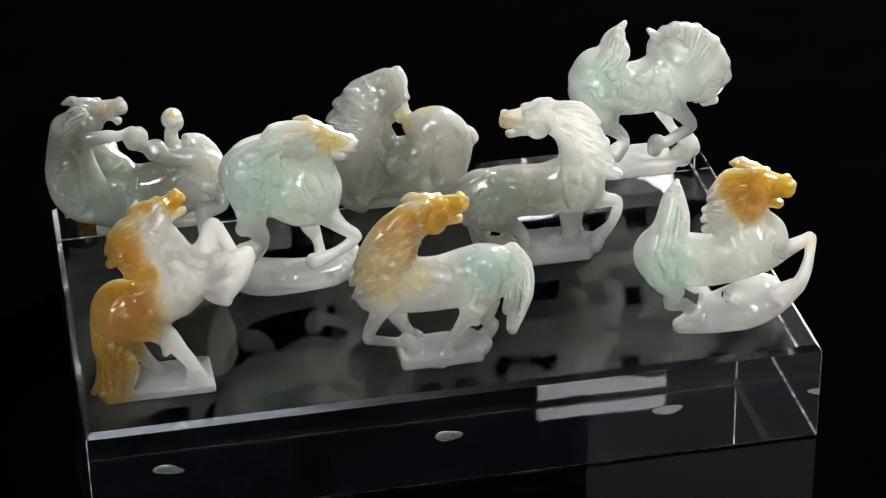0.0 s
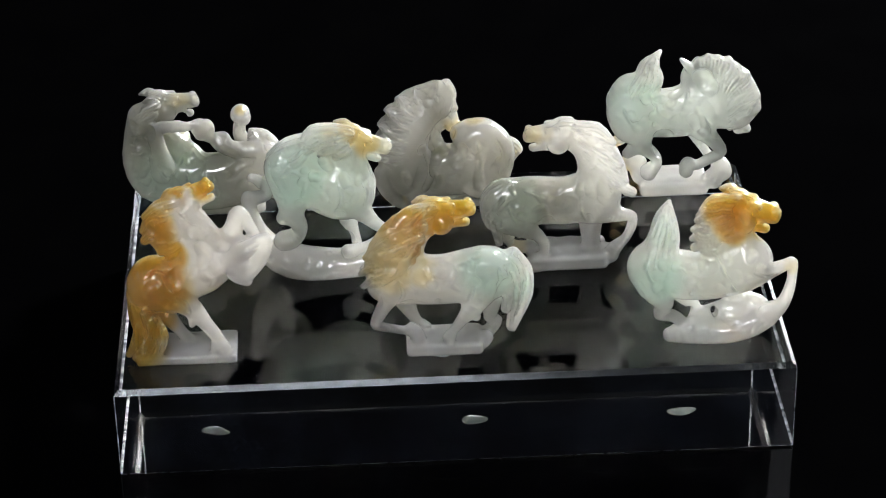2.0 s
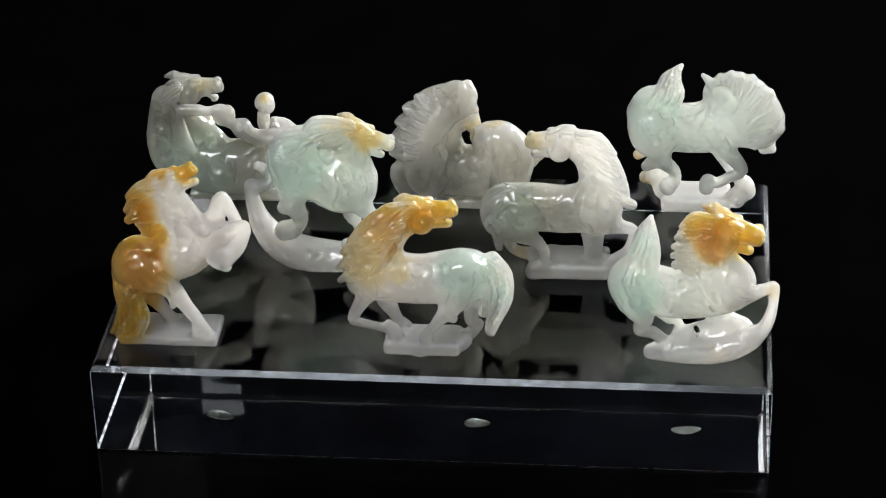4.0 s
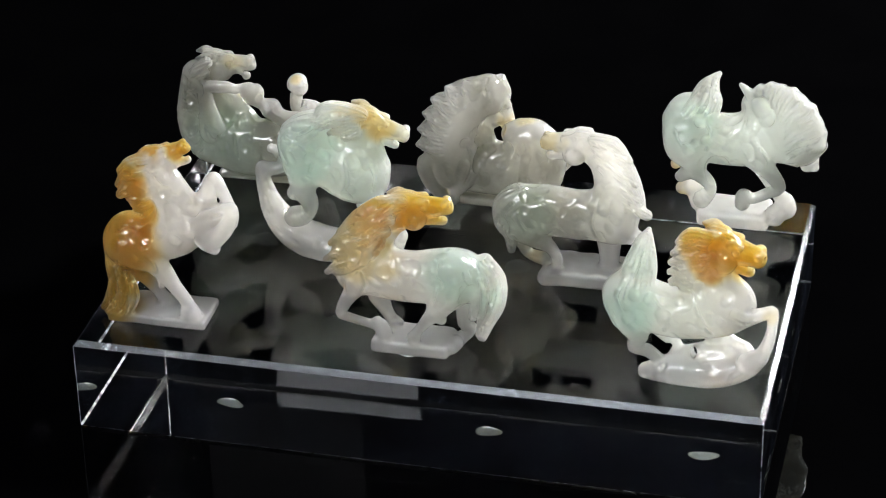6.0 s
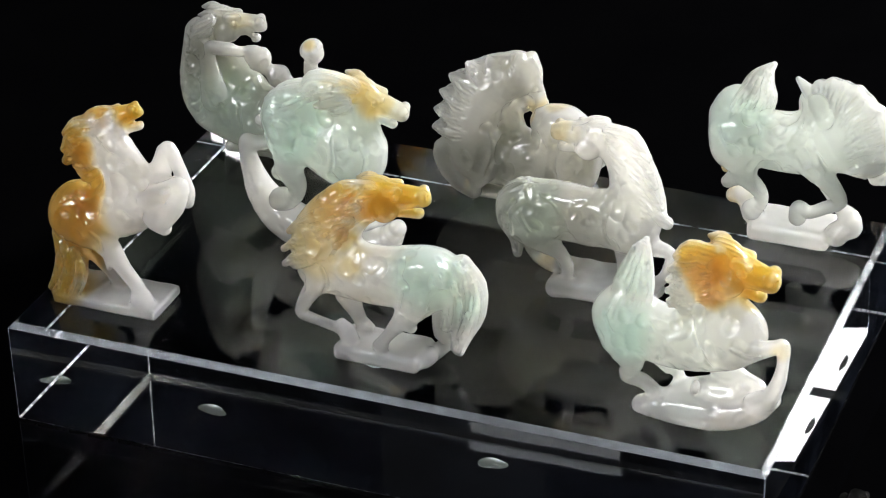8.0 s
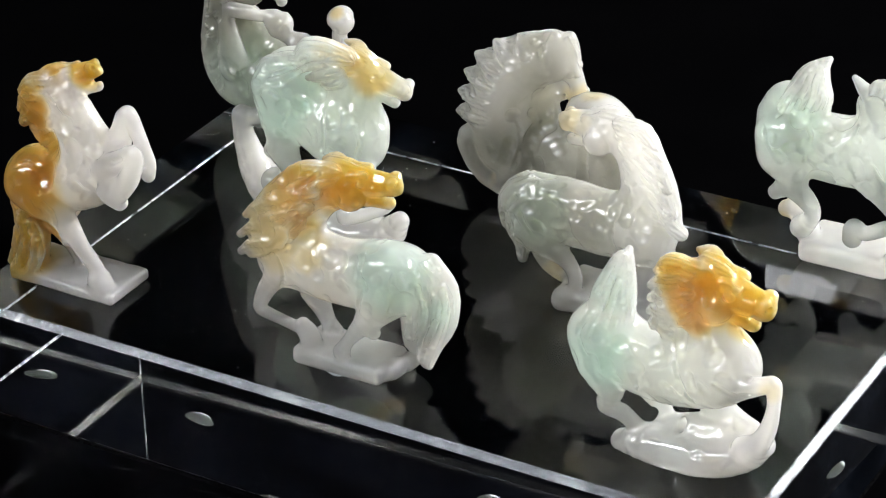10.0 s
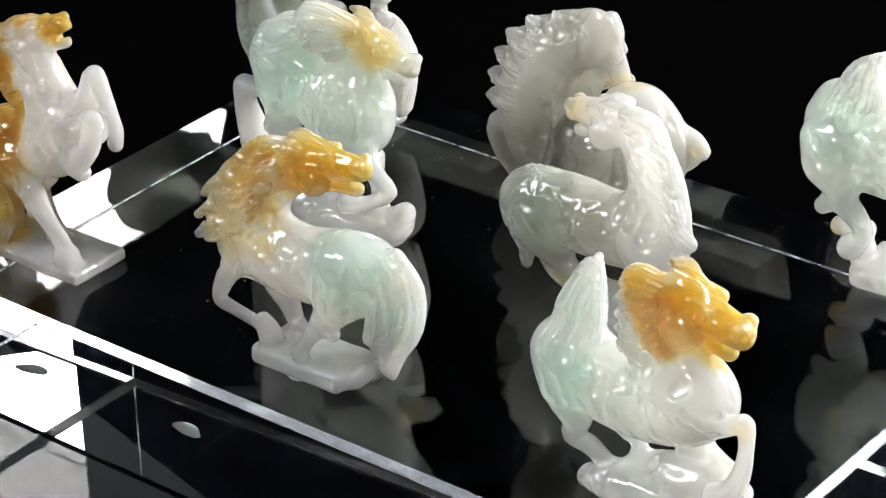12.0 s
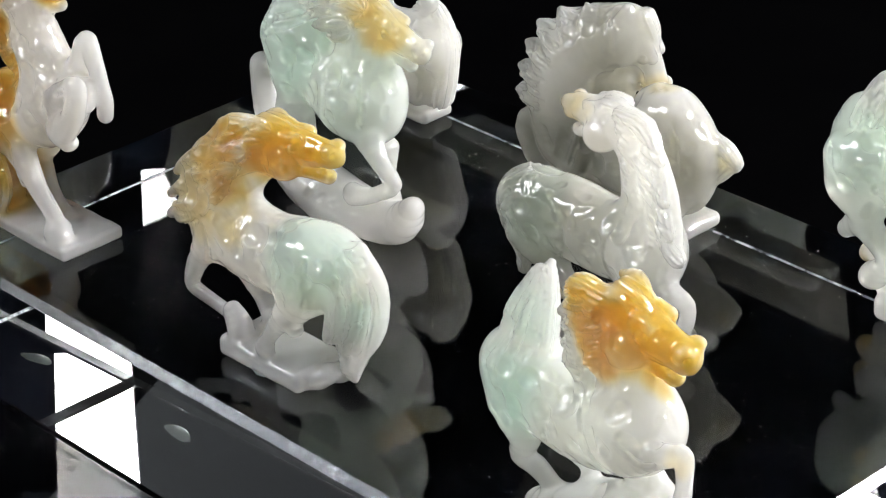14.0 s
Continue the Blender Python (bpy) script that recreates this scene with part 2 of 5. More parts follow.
# ---- carved jade ----
class Carving:
    """A figurine in millimetres: limbs are melted together in a field of distances, and its skin is drawn out as a mesh."""

    def __init__(self, lo, hi, cell=CELL):
        self.cell, self.lo = cell, np.array(lo, float)
        self.count = np.ceil((np.array(hi, float) - self.lo) / cell).astype(int) + 1
        self.axes = [self.lo[i] + cell * np.arange(self.count[i]) for i in range(3)]
        self.field = np.full(self.count, 50.0, np.float32)
        self.tints = []

    def window(self, lo, hi):
        a = np.clip(np.floor((np.array(lo) - self.lo) / self.cell).astype(int), 0, self.count - 1)
        b = np.clip(np.ceil((np.array(hi) - self.lo) / self.cell).astype(int) + 1, 1, self.count)
        cut = tuple(slice(i, j) for i, j in zip(a, b))
        x, y, z = (self.axes[i][cut[i]].astype(np.float32) for i in range(3))
        return cut, x[:, None, None], y[None, :, None], z[None, None, :]

    @staticmethod
    def smooth(points):
        """A round path through the points."""
        p = np.array(points, float)
        if len(p) < 3:
            return p
        q = np.vstack([2 * p[0] - p[1], p, 2 * p[-1] - p[-2]])
        out = []
        for i in range(1, len(q) - 2):
            for t in (0.0, 0.34, 0.67):
                a, b, c, d = q[i - 1:i + 3]
                out.append(0.5 * (2 * b + (c - a) * t + (2 * a - 5 * b + 4 * c - d) * t * t + (3 * b - a - 3 * c + d) * t ** 3))
        out = np.array(out + [p[-1]])
        out[:, 3] = np.maximum(out[:, 3], 0.25)
        return out

    def tube(self, points, reach, flat, ribs, dense=False):
        p = np.array(points, float) if dense else self.smooth(points)
        r = p[:, 3:4] * np.array([[1, max(flat, 1), 1]])
        cut, x, y, z = self.window((p[:, :3] - r).min(0) - reach, (p[:, :3] + r).max(0) + reach)
        best = np.full((x.shape[0], y.shape[1], z.shape[2]), 50.0, np.float32)
        if len(p) == 1:
            p = np.vstack([p, p + [[0.01, 0, 0, 0]]])
        for a, b in zip(p[:-1], p[1:]):
            ab = b[:3] - a[:3]
            ab[1] /= flat
            qx, qy, qz = x - a[0], (y - a[1]) / flat, z - a[2]
            h = np.clip((qx * ab[0] + qy * ab[1] + qz * ab[2]) / max(ab @ ab, 1e-9), 0, 1)
            qx, qy, qz = qx - h * ab[0], qy - h * ab[1], qz - h * ab[2]
            radius = a[3] + h * (b[3] - a[3])
            if ribs:
                t = ab / (np.linalg.norm(ab) + 1e-9)
                n = np.array([t[2], 0, -t[0]])
                n /= np.linalg.norm(n) + 1e-9
                phi = np.arctan2(qy, qx * n[0] + qz * n[2])
                radius = radius * (1 + 0.10 * np.cos(2 * ribs * phi))
            np.minimum(best, np.sqrt(qx * qx + qy * qy + qz * qz) - radius, out=best)
        return cut, best

    def join(self, cut, d, k):
        f = self.field[cut]
        h = np.maximum(k - np.abs(f - d), 0) / k
        self.field[cut] = np.minimum(f, d) - h * h * (k / 4)

    def limb(self, points, k=1.5, flat=1.0, ribs=0):
        cut, d = self.tube(points, k + 1, flat, ribs)
        self.join(cut, d, k)

    def cut(self, points, k=0.5, flat=1.0):
        cut, d = self.tube(points, k + 1, flat, 0)
        f, d = self.field[cut], -d
        h = np.maximum(k - np.abs(f - d), 0) / k
        self.field[cut] = np.maximum(f, d) + h * h * (k / 4)

    def slab(self, lo, hi, edge, k):
        lo, hi = np.array(lo), np.array(hi)
        cut, x, y, z = self.window(lo - k - 2, hi + k + 2)
        mid, half = (lo + hi) / 2, (hi - lo) / 2 - edge
        wave = 0.12 * np.sin(x * 0.9 + 1) * np.cos(y * 0.7)
        q = [np.abs(v - m) - s for v, m, s in zip((x, y, z + wave * (z > 1)), mid, half)]
        outside = np.sqrt(sum(np.maximum(v, 0) ** 2 for v in q))
        self.join(cut, outside + np.minimum(np.maximum(np.maximum(q[0], q[1]), q[2]), 0) - edge, k)

    def etch(self, path, radius=0.5, depth=0.2):
        """A line cut into the side that faces -y, along a path of (x, z)."""
        way = self.smooth([(x, 0, z, radius) for x, z in path])
        steps = [a + (b - a) * t for a, b in zip(way[:-1], way[1:]) for t in np.arange(0, 1, 0.5 / max(np.linalg.norm(b - a), 0.5))] + [way[-1]]
        run = []
        for x, _, z, _ in steps + [(1e6, 0, 0, 0)]:
            i, k = round((x - self.lo[0]) / self.cell), round((z - self.lo[2]) / self.cell)
            y = None
            if 0 <= i < self.count[0] and 0 <= k < self.count[2]:
                solid = self.field[i, :, k] < 0
                y = self.axes[1][solid.argmax()] if solid.any() else None
            if run and (y is None or abs(y - run[-1][1] - radius + depth) > 1.2):
                if len(run) > 3:
                    for m, p in enumerate(run):
                        p[3] = radius * min(1.0, 0.35 + 0.3 * min(m, len(run) - 1 - m))
                    cut, d = self.tube(run, 1.0, 1.0, 0, True)
                    f, d, s = self.field[cut], -d, 0.3
                    h = np.maximum(s - np.abs(f - d), 0) / s
                    self.field[cut] = np.maximum(f, d) + h * h * (s / 4)
                run = []
            if y is not None:
                run.append([x, y - radius + depth, z, radius])

    def comb(self, roots, tips, count, bend):
        """Strands of hair engraved from a line of roots to a line of tips."""
        a, b = np.array(roots, float), np.array(tips, float)
        at = np.linspace(0, len(a) - 1, count)
        rng = np.random.RandomState(count)
        for t in at:
            i = min(int(t), len(a) - 2)
            p, q = a[i] + (a[i + 1] - a[i]) * (t - i), b[i] + (b[i + 1] - b[i]) * (t - i)
            p, q = p + (q - p) * rng.uniform(0, 0.25), q - (q - p) * rng.uniform(0, 0.12)
            side = np.array([p[1] - q[1], q[0] - p[0]]) * (bend + rng.uniform(-0.04, 0.04))
            self.etch([tuple(p), tuple((p + q) / 2 + side), tuple(q)], 0.55, 0.26)

    def head(self, poll, nose, up, size=1.0, ears=True, gape=1.0):
        """A horse's head from the poll to the end of the muzzle: cheeks, brows, eyes, nostrils, parted lips, ears and forelock."""
        poll, nose, up = (np.array(v, float) for v in (poll, nose, up))
        ahead = nose - poll
        reach = np.linalg.norm(ahead) / 17.5
        ahead /= np.linalg.norm(ahead)
        up -= ahead * (ahead @ up)
        up /= np.linalg.norm(up)
        side = np.cross(ahead, up)
        shut = 1.3 * (1 - gape)

        def at(*rows):
            return [(*(poll + a * reach * ahead + size * (b * up + w * side)), size * rad) for a, b, w, rad in rows]
        self.limb(at((0, 0, 0, 4.2), (5, -0.2, 0, 3.8), (9, -0.4, 0, 3.1), (13, -0.4, 0, 2.7), (14.6, -0.5, 0, 2.6)), 2.0)
        self.limb(at((5, -3.4, 0, 2.8), (9, -4.2 + shut, 0, 2.0), (12.2, -4.9 + shut, 0, 1.6), (13.4, -5.0 + shut, 0, 1.6)), 0.9)
        self.limb(at((5, 2.6, 0, 1.5), (10, 2.1, 0, 1.2), (14, 1.5, 0, 1.1)), 0.8)
        self.limb(at((15.2, -1.5, 0, 1.9)), 0.7)
        for w in (-1, 1):
            self.limb(at((3.4, -2.5, 1.9 * w, 4.0)), 0.5)
            self.limb(at((4.4, 2.6, 2.3 * w, 1.3), (7.6, 2.5, 2.2 * w, 1.3)), 0.5)
            self.limb(at((8.0, -0.3, 2.7 * w, 0.8), (12.0, -0.6, 2.3 * w, 0.7)), 0.4)
            self.limb(at((15.2, 0.9, 1.5 * w, 1.6)), 0.5)
            self.cut(at((17.2, 0.6, 2.2 * w, 0.85)), 0.3)
            self.cut(at((6.9, 1.1, 4.0 * w, 1.3)), 0.3)
            self.limb(at((6.9, 1.1, 3.1 * w, 1.05)), 0.2)
            self.cut(at((-1.0, -4.2, 5.6 * w, 0.5), (-0.6, -0.4, 5.2 * w, 0.7), (3.0, 1.5, 5.4 * w, 0.7)), 0.4)
            if ears:
                self.limb(at((1.4, 3.0, 2.3 * w, 1.4), (-1.6, 4.1, 3.0 * w, 1.6), (-5.0, 3.7, 3.2 * w, 0.6)), 0.5)
                self.cut(at((0.4, 4.1, 4.2 * w, 0.6), (-3.2, 4.3, 4.5 * w, 0.5)), 0.3)
        for a in (13, 14.2, 15.4, 16.6, 17.8, 19):
            self.cut(at((a, -3.3, -4, 0.05 * a * (0.35 + 0.65 * gape)), (a, -3.3, 4, 0.05 * a * (0.35 + 0.65 * gape))), 0.4)
        self.limb(at((-1.5, 4.2, 0.8, 1.5), (2.5, 4.3, 1.0, 1.3), (6.2, 3.6, 0.6, 0.6)), 0.5, ribs=4)
        self.limb(at((-1.5, 4.2, -0.8, 1.5), (2.2, 4.2, -1.2, 1.2), (5.2, 3.6, -1.6, 0.5)), 0.5, ribs=4)

    def level(self, z):
        """Grind the underside flat."""
        self.field = np.maximum(self.field, (z - self.axes[2])[None, None, :].astype(np.float32))

    def tint(self, kind, centre, radius, amount=1.0):
        self.tints.append((kind, np.array(centre), radius, amount))

    def chisel(self, amount):
        """Shallow unevenness left by the carver's tools."""
        rng = np.random.RandomState(len(self.tints) * 13 + int(self.count[0]))
        x, y, z = (a.astype(np.float32) for a in self.axes)
        x, y, z = x[:, None, None], y[None, :, None], z[None, None, :]
        for _ in range(9):
            way = rng.normal(size=3)
            way *= 2 * math.pi / rng.uniform(3.4, 8.0) / np.linalg.norm(way)
            turn = rng.uniform(0, 6.28, 3)
            self.field += amount * np.sin(way[0] * x + turn[0] + 0.8 * np.sin(y * 0.5 + turn[1])) * np.sin(way[1] * y + way[2] * z + turn[2])

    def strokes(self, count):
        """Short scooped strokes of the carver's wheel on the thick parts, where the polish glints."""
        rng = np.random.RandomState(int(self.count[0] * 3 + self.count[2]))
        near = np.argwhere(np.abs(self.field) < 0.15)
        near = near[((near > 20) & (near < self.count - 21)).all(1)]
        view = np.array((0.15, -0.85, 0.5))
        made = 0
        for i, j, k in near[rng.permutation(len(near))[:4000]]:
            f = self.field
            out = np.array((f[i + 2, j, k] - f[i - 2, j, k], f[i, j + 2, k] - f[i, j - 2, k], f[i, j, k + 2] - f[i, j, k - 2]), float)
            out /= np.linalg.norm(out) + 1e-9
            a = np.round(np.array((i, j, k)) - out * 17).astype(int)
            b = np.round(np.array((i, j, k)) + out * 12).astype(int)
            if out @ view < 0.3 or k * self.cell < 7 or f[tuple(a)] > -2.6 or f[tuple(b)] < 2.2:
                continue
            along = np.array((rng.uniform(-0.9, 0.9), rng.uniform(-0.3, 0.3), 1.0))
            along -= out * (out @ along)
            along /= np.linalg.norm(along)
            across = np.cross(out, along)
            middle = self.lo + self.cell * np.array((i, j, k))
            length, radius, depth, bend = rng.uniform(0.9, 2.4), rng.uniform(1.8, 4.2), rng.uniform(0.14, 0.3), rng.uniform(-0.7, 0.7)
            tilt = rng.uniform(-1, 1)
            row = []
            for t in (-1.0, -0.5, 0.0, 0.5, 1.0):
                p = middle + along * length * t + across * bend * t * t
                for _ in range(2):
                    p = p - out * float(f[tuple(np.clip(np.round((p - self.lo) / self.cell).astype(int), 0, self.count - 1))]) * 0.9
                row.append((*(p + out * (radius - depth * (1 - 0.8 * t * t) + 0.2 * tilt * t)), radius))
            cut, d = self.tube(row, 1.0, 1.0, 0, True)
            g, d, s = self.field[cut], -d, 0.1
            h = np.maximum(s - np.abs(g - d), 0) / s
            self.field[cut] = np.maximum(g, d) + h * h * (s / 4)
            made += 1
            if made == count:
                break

    def mesh(self, name):
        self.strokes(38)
        self.chisel(0.02)
        self.level(0.25)
        f, n = self.field, self.count
        inside = f < 0
        corner = [(i, j, k) for i in (0, 1) for j in (0, 1) for k in (0, 1)]

        def at(a, o):
            return a[o[0]:n[0] - 1 + o[0], o[1]:n[1] - 1 + o[1], o[2]:n[2] - 1 + o[2]]
        total = sum(at(inside, o).astype(np.int8) for o in corner)
        cells = np.argwhere((total > 0) & (total < 8))
        place, weight = np.zeros((len(cells), 3)), np.zeros(len(cells))
        for o in corner:
            for axis in range(3):
                if o[axis]:
                    continue
                e = np.array(o)
                e[axis] = 1
                a = f[tuple((cells + o).T)].astype(float)
                b = f[tuple((cells + e).T)].astype(float)
                hit = (a < 0) != (b < 0)
                t = np.where(hit, a / np.where(hit, a - b, 1), 0)
                p = np.tile(np.array(o, float), (len(cells), 1))
                p[:, axis] = t
                place[hit] += p[hit]
                weight[hit] += 1
        place = self.lo + self.cell * (cells + place / weight[:, None])
        index = np.full(n - 1, -1, np.int64)
        index[tuple(cells.T)] = np.arange(len(cells))
        faces = []
        for axis in range(3):
            u, v = (axis + 1) % 3, (axis + 2) % 3
            lo, hi = [1, 1, 1], list(n - 1)
            lo[axis] = 0
            one = [0, 0, 0]
            one[axis] = 1
            cut = tuple(slice(a, b) for a, b in zip(lo, hi))
            ahead = tuple(slice(a + s, b + s) for a, b, s in zip(lo, hi, one))
            for flip in (False, True):
                edge = (~inside[cut] & inside[ahead]) if flip else (inside[cut] & ~inside[ahead])
                at_edge = np.argwhere(edge) + lo
                ring = []
                for du, dv in ((1, 1), (0, 1), (0, 0), (1, 0)):
                    c = at_edge.copy()
                    c[:, u] -= du
                    c[:, v] -= dv
                    ring.append(index[tuple(c.T)])
                quad = np.stack(ring, 1)
                faces.append(quad[:, ::-1] if flip else quad)
        faces = np.vstack(faces)
        faces = faces[(faces >= 0).all(1)]
        mesh = bpy.data.meshes.new(name)
        mesh.vertices.add(len(place))
        mesh.vertices.foreach_set("co", (place * MM).astype(np.float32).ravel())
        mesh.loops.add(faces.size)
        mesh.loops.foreach_set("vertex_index", faces.astype(np.int32).ravel())
        mesh.polygons.add(len(faces))
        mesh.polygons.foreach_set("loop_start", np.arange(0, faces.size, 4, dtype=np.int32))
        mesh.update(calc_edges=True)
        mesh.polygons.foreach_set("use_smooth", np.ones(len(faces), bool))
        for kind in ("russet", "deep", "green", "grey", "white"):
            value = np.zeros(len(place))
            for tint, centre, radius, amount in self.tints:
                if tint == kind:
                    d = np.linalg.norm(place - centre, axis=1) / radius
                    s = np.clip((1.15 - d) / 0.7, 0, 1)
                    value = np.maximum(value, amount * s * s * (3 - 2 * s))
            mesh.attributes.new(kind, "FLOAT", "POINT").data.foreach_set("value", value.astype(np.float32))
        mesh.materials.append(JADE)
        return mesh


def figurine(name, carving, x, y, label):
    ob = new(name, carving.mesh(name))
    ob.location = (x * MM, y * MM, TOP)
    return tagged(ob, label, "figurine", "jade horse figurines")


def carve_rearing_horse():
    c = Carving((-23, -12, -1), (30, 12, 66))
    c.limb([(-11.7, 0, 24.8, 7.7), (-4.2, 0, 28, 7.7), (4.3, 0, 31.9, 8.7), (10.2, 0, 36.5, 6.9)], 3, flat=0.85)
    c.limb([(-10.7, -4, 27.6, 6.5), (-6.6, -5, 25, 5.4)], 3, flat=0.85)
    c.limb([(-12, 4, 22.9, 6.6), (-8.1, 5, 19.1, 5.2)], 3, flat=0.85)
    c.limb([(6.1, 0, 40.3, 6.9), (2.3, 0, 48.2, 6.1), (-0.3, 0, 52.9, 5)], 4, flat=0.85)
    c.head((-1.2, 1.5, 55.6), (9.6, 3.2, 61.4), (-0.45, 0, 0.85), 0.86)
    c.limb([(-2.6, 0, 55.4, 4.3), (-7.4, 0, 49.3, 4.7), (-6.4, 0, 42, 4)], 3, flat=0.8)
    c.limb([(-1.9, -2, 57.5, 2.3), (-7.4, -2, 55.9, 2.2), (-11.7, -1, 52.1, 1.4)], 0.55, ribs=5)
    c.limb([(-1.2, -2, 53.8, 2.3), (-8.6, -2, 51.8, 2.5), (-12.6, -1, 47.2, 1.4)], 0.55, ribs=5)
    c.limb([(-0.9, -2, 50.3, 2.3), (-8.4, -2, 47.3, 2.5), (-12.6, -1, 43.5, 1.4)], 0.55, ribs=5)
    c.limb([(-1.8, -2, 46.2, 2.3), (-6.5, -2, 43.6, 2), (-9.9, -1, 42.4, 1)], 0.55, ribs=5)
    c.limb([(-1.6, -1, 42.6, 2.2), (-5.1, -1, 39.7, 1.8), (-8.2, 0, 38.3, 1)], 0.55, ribs=5)
    c.limb([(-3, 0, 39.9, 2.2), (-5, 0, 36.6, 1.7), (-6.6, 0, 35.3, 1)], 0.55, ribs=5)
    c.limb([(-2.8, 4, 53.2, 2.2), (-10, 4, 49.7, 1.8), (-12.8, 3, 46.6, 1)], 0.55, ribs=5)
    c.limb([(-2.4, 4, 46, 2.2), (-8.7, 4, 42.9, 1.8), (-12.2, 3, 42.4, 1)], 0.55, ribs=5)
    c.limb([(11.2, -3, 36.3, 4), (19.4, -6, 41.5, 2.9), (25.6, -7, 45.4, 2.5), (24.1, -7, 39.6, 2.7), (21.3, -7, 35.5, 2.7), (18.6, -7, 33, 2.9), (16.8, -7, 32.6, 2.5)], 1.2, flat=0.85)
    c.limb([(12.5, 1, 39.7, 4), (15.7, 2, 45.3, 3.1), (17.5, 2.5, 50, 2.7), (20.7, 2, 45.3, 2), (23.2, 1.5, 39.3, 2), (22.8, 1.5, 35.5, 2)], 1.2, flat=0.85)
    c.limb([(14.6, -6, 32.8, 1.8), (19.3, -6, 30.3, 1.8)], 1, flat=1.2)
    c.limb([(15.8, -1, 40.4, 3.6), (20.9, -2, 41.3, 2.3), (22.3, -3, 39.4, 2.2)], 1.5, flat=1.2)
    c.limb([(15.8, -4, 35.8, 2.9), (19.6, -6, 35.9, 2.5)], 1.5, flat=1.2)
    c.limb([(-4.7, -5, 25, 4.7), (1.4, -6, 20.3, 3.3), (5.1, -6, 14.7, 2.4), (8.3, -5, 8.9, 2.2), (8.7, -5, 4.6, 2.8)], 1.8, flat=0.85)
    c.limb([(1.2, -6, 17.1, 1.8), (0.7, -6, 14.7, 1.1)], 1, flat=1.2)
    c.limb([(9.2, -5, 5.5, 2.8), (10.2, -5, 4.2, 2.6)], 1, flat=1.2)
    c.limb([(-8.8, 3, 14.5, 3.3), (-4.4, 3, 7.8, 2), (-0.7, 3, 2.7, 2.2), (1.1, 3, 1.8, 2.2)], 1.5, flat=1.2)
    c.limb([(-10.6, 0, 27.6, 8.7)], 2)
    c.limb([(-17.6, 0, 22.5, 2.4), (-16.6, 0, 15.5, 3.4), (-14.2, -1, 9.5, 4.4), (-15, -2, 4.2, 4.5), (-15.5, -2.5, 1.5, 3.4)], 2, flat=0.9)
    c.limb([(-17.3, -2, 20, 1.8), (-16.2, -3, 12.6, 2.1), (-17.4, -3.4, 7, 2.2), (-20.6, -3.4, 2.6, 1.1)], 0.7, ribs=4)
    c.limb([(-14.6, -5, 18, 1.6), (-12.6, -5.8, 11.4, 2), (-15.3, -6, 5.4, 1.8), (-18.6, -5.4, 2.4, 0.9)], 0.7, ribs=4)
    c.limb([(-11, -5.4, 16.6, 1.7), (-9.2, -5.8, 10.6, 2), (-11, -6.2, 5, 1.7), (-13.6, -6.4, 2, 1)], 0.7, ribs=4)
    c.limb([(-17.4, 3, 17.1, 2), (-16.4, 3, 8, 2.4), (-18.8, 2, 1.6, 1.3)], 0.8, ribs=4)
    c.slab((-18, -8, 0.3), (14.5, 8.5, 3.4), 0.9, 1.5)
    c.tint("russet", (-11.4, -4, 28.3), 14.9)
    c.tint("russet", (-3.5, -7, 27.2), 5.4, 0.7)
    c.tint("russet", (-10.2, -3, 15.3), 9.5)
    c.tint("russet", (-18, -3, 5.7), 12.1)
    c.tint("russet", (-19.1, 0, 18.9), 9.2)
    c.tint("russet", (-12.4, 0, 44.1), 10.8, 0.9)
    c.tint("russet", (-5.1, -1, 38.4), 7.2)
    c.tint("russet", (-10.1, -3, 46.9), 9, 0.85)
    c.tint("russet", (-10.2, -2, 51.4), 8.2)
    c.tint("russet", (-4.9, -3, 38.5), 7.2)
    c.tint("russet", (4, 3, 59.6), 3.9, 0.9)
    c.tint("russet", (-5.8, 0, 56.4), 5.4)
    c.tint("russet", (7.2, 3, 62.3), 4.7)
    c.tint("russet", (-2.1, 1, 58.9), 4.3)
    c.tint("deep", (-11.4, -5, 29.4), 13, 0.7)
    c.tint("deep", (-11.7, -2, 46.3), 9, 0.65)
    c.tint("deep", (7.3, 3, 62.7), 4.3, 0.9)
    c.tint("deep", (1.1, 2, 60.6), 3.6)
    c.tint("deep", (-16.7, -5, 12.2), 8, 0.6)
    c.tint("deep", (-19.2, -5, 3.7), 5.5, 0.7)
    c.tint("white", (15, -4, 37.9), 12.6)
    c.tint("white", (8.6, -5, 4.6), 11)
    c.tint("white", (5.5, -4, 57.5), 5.3)
    c.comb([(1.8, 60.6), (2.2, 56.5), (1.1, 50.4), (-1.1, 44.3)], [(-4.2, 59.4), (-11.3, 53), (-12.2, 45.4), (-6.8, 40.6)], 10, 0.08)
    c.comb([(-14.6, 24.2), (-9.2, 23.1), (-5.8, 19.9)], [(-19.3, 5.6), (-15.2, 3.4), (-9.6, 4.9)], 6, -0.1)
    c.etch([(-13.1, 33), (-9.9, 34.7), (-5.9, 33), (-4.2, 28.3)], 0.65, 0.45)
    c.etch([(3.3, 47.8), (6.6, 43.3), (10.9, 41.2)], 0.65, 0.45)
    c.etch([(-1.7, 55.1), (2.3, 48.9), (10.2, 46)], 0.65, 0.45)
    c.etch([(4.6, 24.6), (6.7, 19.3), (8.9, 14.6)], 0.65, 0.45)
    c.etch([(19.4, 42.4), (24, 45.3)], 0.65, 0.45)
    c.etch([(-3.4, 26.8), (-0.3, 23.6), (0.2, 20.4)], 0.65, 0.45)
    c.etch([(5.2, 42.6), (8.1, 43), (11.2, 44.2)], 2.4, 0.36)
